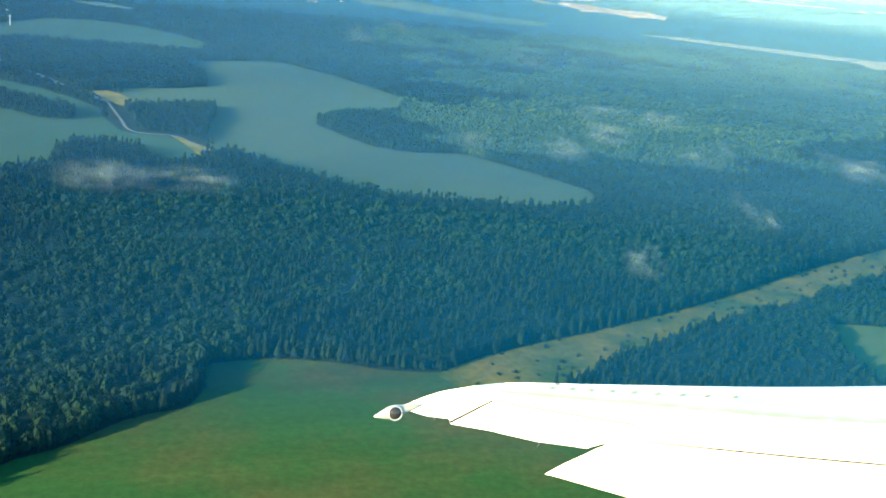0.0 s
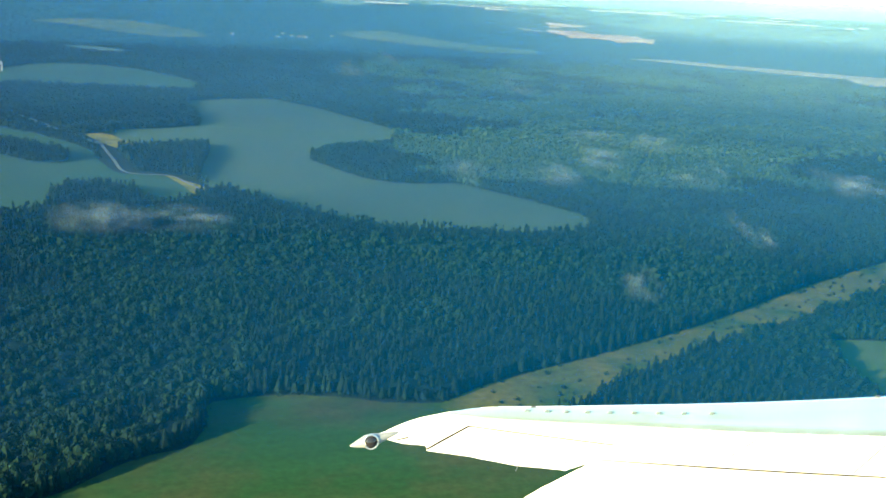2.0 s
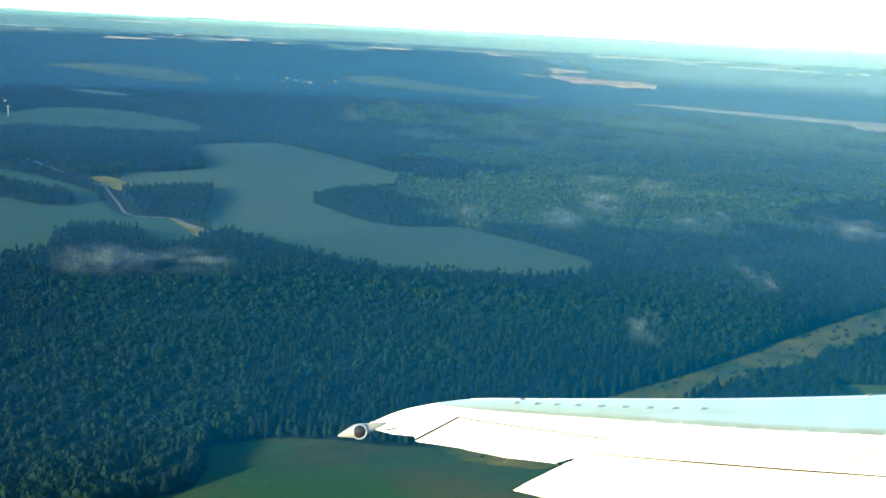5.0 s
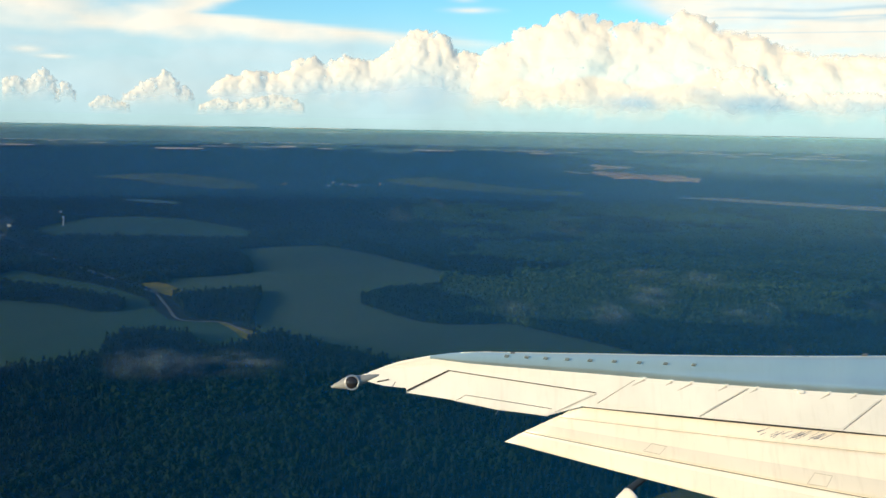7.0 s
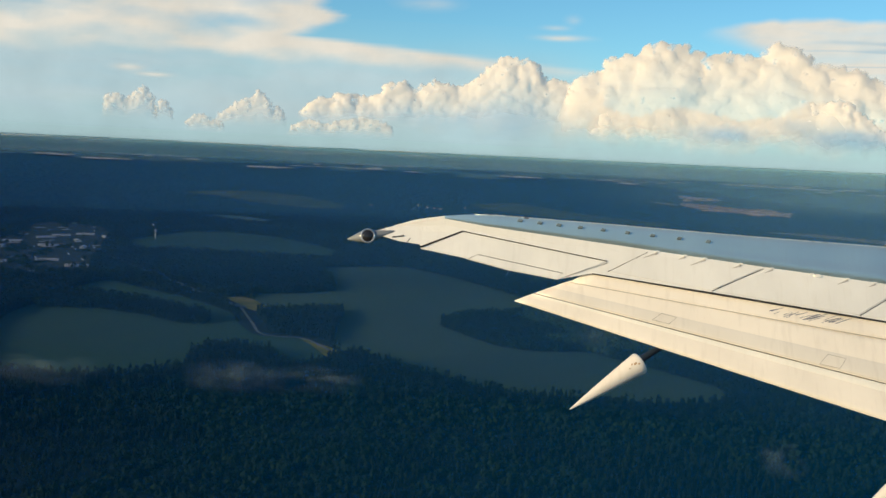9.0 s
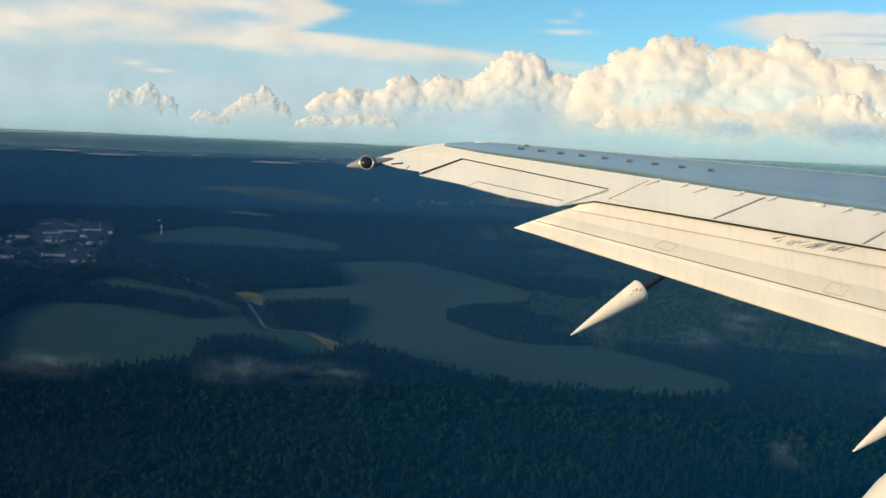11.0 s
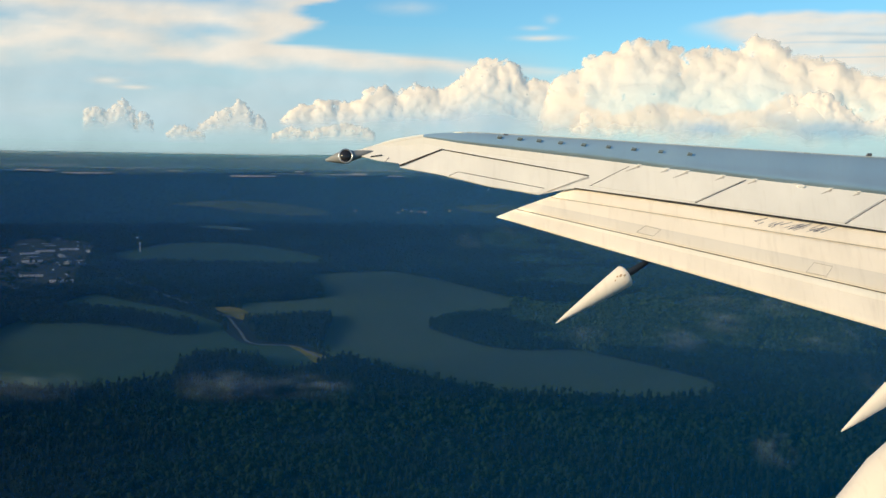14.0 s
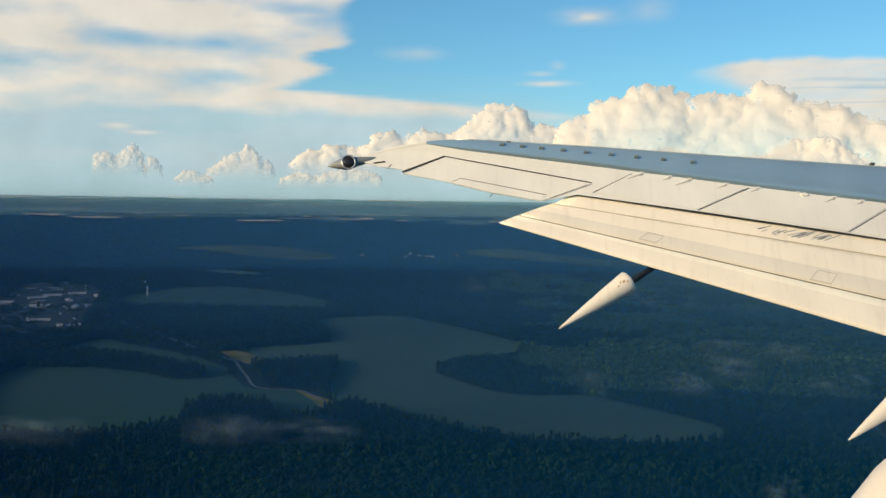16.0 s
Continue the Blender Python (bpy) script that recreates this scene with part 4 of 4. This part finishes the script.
sky_sheet("cloud_sheet", "small shreds of high cloud in the blue", -22, 14, 3.0, 11.5, shreds, CIRRUS, 4840)


# ---------------------------------------------------------------- aircraft wing
wing = tagged(new("aircraft_wing"), "white airliner wing with extended flaps and bare metal leading edge", "aircraft wing")
wing.matrix_basis = Matrix(((0.99555, -0.00284, 0.09421, -1.0), (0.07752, 0.59321, -0.80131, 12.202), (-0.05361, 0.80504, 0.59079, 199.999), (0, 0, 0, 1)))

LE = [(0.1, 0.10), (0.24, 0.14), (0.53, 0.27), (0.91, 0.38), (1.21, 0.45), (1.58, 0.49), (3.16, 0.53), (4.7, 0.55), (6.3, 0.58), (8.4, 0.62)]
TE = [(0.1, 0.04), (0.38, -0.03), (0.645, -0.05), (0.66, -0.11), (1.16, -0.18), (1.73, -0.305), (2.33, -0.375), (2.78, -0.24), (4.24, -0.36), (6.07, -0.53), (8.4, -0.77)]
BREAK = [(0.1, 0.09), (0.7, 0.3), (0.91, 0.37), (1.43, 0.31), (3.14, 0.2), (4.97, 0.07), (6.7, -0.04), (8.4, -0.15)]


def wing_ring(u):
    le, te, br = lerp(u, LE), lerp(u, TE), lerp(u, BREAK)
    th = 0.03 + 0.05 * min(u, 4.0)
    ys = np.linspace(br, te, 6)
    top = [(u, y, 0.0) for y in ys]
    bot = [(u, y, -0.03 + 0.004 * k - th * max(0.0, math.sin(math.pi * (0.1 + 0.9 * k / 5))) ** 0.8) for k, y in enumerate(ys)][::-1]
    return top + bot


us = sorted(set([0.1, 0.17, 0.3, 0.6] + [p[0] for p in LE + TE + BREAK]))
part("wing_box", loft([wing_ring(u) for u in us]), PAINT, wing, "off-white painted wing skin")


def nose_ring(u):
    le, br = lerp(u, LE) + 0.03 * min(1.0, max(0.0, (u - 0.1) / 0.5)), lerp(u, BREAK)
    d = le - br
    th = 0.02 + 0.22 * d
    pts = []
    for k in range(9):
        s = k / 8
        pts.append((u, br + d * math.sin(s * math.pi / 2) ** 0.9, 0.004 - 0.12 * d * s ** 2 - (th * 0.35 * max(0, s - 0.75) * 4) ** 1.0 * 0.5))
    pts.append((u, br + d * 0.96, -0.12 * d - th * 0.55))
    pts.append((u, br + d * 0.6, -0.12 * d - th * 0.8))
    pts.append((u, br, -0.05 - th * 0.6))
    return pts


part("slat", loft([nose_ring(u) for u in [0.93, 0.934, *np.linspace(1.0, 8.396, 42), 8.4]]), SLAT_METAL, wing, "bare metal leading edge slat with sky blue in its colour", True)
part("tip_nose", loft([nose_ring(u) for u in [0.2, 0.204, *np.linspace(0.26, 0.922, 10), 0.926]]), PAINT, wing, smooth=True)

# thin bright tube added along the nose to paint its highlight
edge = []
for u in np.linspace(1.3, 8.4, 40):
    _, y, z = nose_ring(u)[6]
    edge.append([(u, y + 0.007 * math.cos(k * math.pi / 4), z + 0.006 * math.sin(k * math.pi / 4)) for k in range(8)])
part("erosion_strip", loft(edge), HIGHLIGHT_METAL, wing, "bright strip painting the highlight along the leading edge", True)

# aileron with its tab
part("aileron", prism([(0.665, -0.115), (1.155, 0.18), (2.94, -0.065), (2.34, -0.38), (1.73, -0.31), (1.16, -0.185)], -0.006, 0.008), PAINT, wing)
part("aileron_tab", prism([(1.24, -0.205), (1.36, -0.13), (2.4, -0.29), (2.32, -0.377), (1.74, -0.308)], -0.01, 0.013, 0.003), PAINT, wing)


def strip(a, b, width, z=0.004, tall=0.004, taper=1.0):
    d = Vector((b[0] - a[0], b[1] - a[1])).normalized()
    p = Vector((-d.y, d.x)) * width / 2
    return prism([(a[0] - p.x, a[1] - p.y), (b[0] - p.x * taper, b[1] - p.y * taper), (b[0] + p.x * taper, b[1] + p.y * taper), (a[0] + p.x, a[1] + p.y)], z - 0.004, z + tall, 0)


# strips laid on the skin for the gaps, their shade put into the colour
for a, b, w in (((1.16, 0.19), (2.96, -0.055), 0.01), ((0.655, -0.095), (1.16, 0.19), 0.02), ((1.36, -0.13), (2.4, -0.288), 0.007), ((1.25, -0.2), (1.36, -0.13), 0.005), ((0.3, 0.01), (0.44, 0.045), 0.012)):
    part("gap_seal", strip(a, b, w, 0.011), SEAM, wing)
part("gap_seal", strip((2.96, -0.075), (2.44, -0.33), 0.006, 0.009), FAINT, wing)
# spoilers and the seams between them
for q in ([(2.98, -0.2), (3.45, 0.12), (4.89, 0.03), (4.24, -0.34)], [(4.3, -0.345), (4.96, 0.03), (6.66, -0.1), (6.07, -0.51)], [(6.13, -0.515), (6.72, -0.1), (8.35, -0.22), (8.0, -0.7)]):
    part("spoiler", prism(q, -0.01, 0.007), PAINT, wing)
for a, b, w in (((3.47, 0.13), (2.97, -0.2), 0.004), ((4.93, 0.04), (4.25, -0.35), 0.006), ((6.69, -0.1), (6.08, -0.52), 0.006)):
    part("gap_seal", strip(a, b, w, 0.006), SEAM, wing)
part("gap_seal", strip((2.77, -0.235), (8.3, -0.745), 0.022, -0.01), GAP_DARK, wing)
for u in (3.6, 3.95, 4.2, 4.65, 5.05, 5.55, 6.0, 6.35, 6.75):
    y = lerp(u, BREAK)
    part("slat_clip", prism([(u - 0.035, y - 0.018), (u + 0.02, y - 0.018), (u + 0.035, y + 0.004), (u - 0.02, y + 0.004)], 0, 0.012, 0.003), PAINT, wing)
GRIME = plain("grime_streak", (0.5, 0.48, 0.45), 0.7)
for u, long in ((3.6, 0.2), (3.95, 0.1), (4.2, 0.22), (4.65, 0.13), (5.05, 0.12), (6.0, 0.16), (6.35, 0.1)):
    y = lerp(u, BREAK)
    part("grime_streak", strip((u, y - 0.03), (u - long * 0.9, y - 0.03 - long * 0.45), 0.022, 0.009, 0.002, 0.2), GRIME, wing)
part("filler_cap", prism([(5.62 + 0.05 * math.cos(k * 0.5236), 0.0 + 0.026 * math.sin(k * 0.5236)) for k in range(12)], 0, 0.02, 0.005), PAINT, wing)
for u in (1.87, 2.12, 2.36, 2.63, 2.92, 3.23, 3.55, 3.89, 4.26):
    y = 0.45 - 0.06 * (u - 1.87) / 2.4 - 0.01
    part("vortex_generator", prism([(u - 0.035, y - 0.014), (u + 0.02, y - 0.02), (u + 0.035, y + 0.008), (u - 0.02, y + 0.016)], -0.03, 0.03, 0.003), VANE, wing)
for u in (6.62, 7.0, 1.95):
    part("slat_stop", prism([(u - 0.03, lerp(u, LE) - 0.01), (u + 0.03, lerp(u, LE) - 0.01), (u + 0.03, lerp(u, LE) + 0.02), (u - 0.03, lerp(u, LE) + 0.02)], -0.06, -0.005, 0.004), STEEL, wing)

# three-part flap
flap = new("flap")
flap.parent = wing


def flap_panel(name, front, back, z0, z1, thick, label="", mat=FLAP_PAINT):
    """A flap element between two span lines, thinning to its trailing edge."""
    us = np.linspace(0, 1, 26)
    rings = []
    for s in us:
        f = Vector((front[0][0] + (front[1][0] - front[0][0]) * s, front[0][1] + (front[1][1] - front[0][1]) * s))
        k = Vector((back[0][0] + (back[1][0] - back[0][0]) * s, back[0][1] + (back[1][1] - back[0][1]) * s))
        ring = []
        for j in range(7):
            q = f.lerp(k, j / 6)
            ring.append((q.x, q.y, z0 + (z1 - z0) * j / 6 + 0.008 * math.sin(math.pi * j / 6) - (0.006 if j == 0 else 0)))
        for j in range(6, -1, -1):
            q = f.lerp(k, j / 6)
            ring.append((q.x, q.y, z0 + (z1 - z0) * j / 6 - 0.012 - thick * (1 - j / 6) ** 0.7))
        rings.append(ring)
    return part(name, loft(rings), mat, flap, label, True)


flap_panel("fore_flap", ((2.74, -0.2), (8.4, -0.7)), ((2.5, -0.37), (8.4, -1.02)), -0.05, -0.045, 0.05)
flap_panel("mid_flap", ((2.52, -0.34), (8.4, -0.99)), ((2.06, -0.575), (8.4, -1.82)), -0.053, -0.05, 0.07)
flap_panel("aft_flap", ((2.1, -0.55), (8.4, -1.79)), ((1.83, -0.7), (8.4, -2.47)), -0.058, -0.05, 0.05)
# thin strips, one greyer and one paler than the flap around them
flap_panel("skin_panel", ((2.33, -0.445), (8.4, -1.4)), ((2.09, -0.568), (8.4, -1.8)), -0.049, -0.047, 0.004, "greyer strip along the rear of the middle flap", GREY_TONE)
flap_panel("skin_panel", ((2.09, -0.562), (8.4, -1.81)), ((2.02, -0.6), (8.4, -1.98)), -0.053, -0.051, 0.004, "paler strip along the front of the rear flap", PALE_TONE)
part("gap_seal", strip((2.5, -0.372), (8.3, -1.01), 0.007, -0.046, 0.004), FAINT, wing)
part("gap_seal", strip((2.07, -0.58), (8.3, -1.8), 0.005, -0.044, 0.006), SEAM, wing)
for (x0, y0, x1, y1) in ((3.5, -0.7, 3.8, -0.84), (5.5, -1.07, 5.84, -1.25)):
    ring = [(x0 + 0.12, y0), (x1, y0 - 0.04), (x1 - 0.1, y1), (x0, y1 + 0.04)]
    for a, b in zip(ring, ring[1:] + ring[:1]):
        part("panel_seam", strip(a, b, 0.006, -0.043, 0.006), FAINT, flap)
gr = np.random.RandomState(4)
for k in range(26):
    u = 4.9 + 0.9 * gr.rand() ** 0.8
    y = -0.53 - 0.09 * (u - 4.95) - 0.06 * gr.rand()
    long = 0.05 + 0.17 * gr.rand()
    part("scuff_mark", strip((u, y), (u + long, y + (0.3 + 0.2 * gr.rand()) * long), 0.003 + 0.008 * gr.rand(), -0.045, 0.01, 0.3), SCUFF, flap)


def spindle(profile, axis, start, squash=1.0, n=20):
    """A turned body: (distance, radius) along an axis from a start."""
    w = Vector(axis).normalized()
    a = w.orthogonal().normalized()
    b = w.cross(a)
    rings = []
    for d, r in profile:
        c = Vector(start) + w * d
        rings.append([tuple(c + a * r * math.cos(2 * math.pi * k / n) + b * r * squash * math.sin(2 * math.pi * k / n)) for k in range(n)])
    return loft(rings)


# wing tip pod with its round lamp
part("tip_pod", spindle([(0, 0.004), (0.02, 0.016), (0.08, 0.038), (0.15, 0.062), (0.21, 0.078), (0.28, 0.076), (0.36, 0.058), (0.48, 0.04), (0.64, 0.012)], (1.0, 0.3, 0.0), (-0.24, -0.065, -0.02)), POD, wing, smooth=True)
FACE = Vector((0.05, -0.43, 0.9)).normalized()
lamp_at = Vector((0.0, -0.005, 0.0))
lamp_rim = part("lamp_rim", spindle([(-0.02, 0.08), (0.035, 0.092), (0.048, 0.088), (0.048, 0.074), (0.03, 0.072), (0.0, 0.06)], FACE, lamp_at), RIM, wing, "bright metal lamp ring", True)
part("lamp_lens", spindle([(0.0, 0.071), (0.046, 0.071), (0.062, 0.054), (0.072, 0.024), (0.074, 0.002)], FACE, lamp_at), LENS, wing, "dark glass lamp lens", True)
part("static_wick", spindle([(0, 0.006), (0.12, 0.003)], (-0.5, -0.8, 0), (1.78, -0.27, 0.0), n=6), STEEL, wing)
part("static_wick", spindle([(0, 0.006), (0.1, 0.003)], (-0.5, -0.8, 0), (0.52, 0.02, 0.0), n=6), STEEL, wing)

# flap track fairings below the trailing edge
rigid = []
for apex, toward, length, r in (((2.6, -1.78, -0.6), (0.83, 0.63, 0.1), 1.08, 0.145), ((5.82, -2.98, -0.56), (0.83, 0.63, 0.1), 1.4, 0.19)):
    prof = [(length * s, r * (0.03 + 0.97 * s ** 0.85)) for s in (0, 0.02, 0.06, 0.12, 0.2, 0.35, 0.5, 0.65, 0.8, 0.93)] + [(length * 0.985, r * 0.99), (length, r * 0.9), (length, r * 0.3)]
    f = part("flap_track_fairing", spindle(prof, toward, apex, 0.9), FAIRING, wing, "cream tapered flap track fairing", True)
    if apex[0] < 3:
        rigid.append(f)
        side = Vector((0, 0, 1))
        for along, lift, size in ((0.9, 0.0, 0.034), (0.86, 0.012, 0.024), (0.93, -0.025, 0.02), (0.81, -0.01, 0.016)):
            spot = Vector(apex) + Vector(toward).normalized() * length * along + side * r * 0.88 * along ** 0.85 + Vector((-0.63, 0.83, 0)) * lift
            rigid.append(part("rust_spot", spindle([(-0.012, size * 0.4), (0.0, size), (0.012, size * 0.5)], side, spot, 0.6, 8), RUST, wing))
    # added body behind the fairing, the flap's shadow painted dark blue
    w = Vector(toward).normalized()
    e = Vector(apex) + w * length
    part("fairing_body", spindle([(-0.1, 0.05), (0.15, 0.042), (0.5, 0.03)], (w.x, w.y, w.z - 0.1), e, n=10), SHADOW_BLUE, wing, "fairing body with the flap's shadow painted as its colour")
part("inner_fairing", spindle([(0, 0.02), (0.1, 0.1), (0.4, 0.25), (0.9, 0.42), (1.6, 0.55), (2.6, 0.6)], (0.83, 0.6, 0.0), (5.1, -4.66, -0.6)), FAIRING, wing, "pale rounded inboard fairing", True)


# the wing is bent to fit the camera's view: inboard and aft it hangs lower
def view_droop(x, y):
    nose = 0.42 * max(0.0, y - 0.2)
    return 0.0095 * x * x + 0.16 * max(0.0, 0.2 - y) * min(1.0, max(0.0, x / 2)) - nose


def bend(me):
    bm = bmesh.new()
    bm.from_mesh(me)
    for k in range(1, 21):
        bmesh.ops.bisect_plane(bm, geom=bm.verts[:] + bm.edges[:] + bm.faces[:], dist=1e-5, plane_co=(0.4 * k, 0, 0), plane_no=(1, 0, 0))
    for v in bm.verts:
        # points slide along their line of sight from the later camera place
        d = view_droop(v.co.x, v.co.y)
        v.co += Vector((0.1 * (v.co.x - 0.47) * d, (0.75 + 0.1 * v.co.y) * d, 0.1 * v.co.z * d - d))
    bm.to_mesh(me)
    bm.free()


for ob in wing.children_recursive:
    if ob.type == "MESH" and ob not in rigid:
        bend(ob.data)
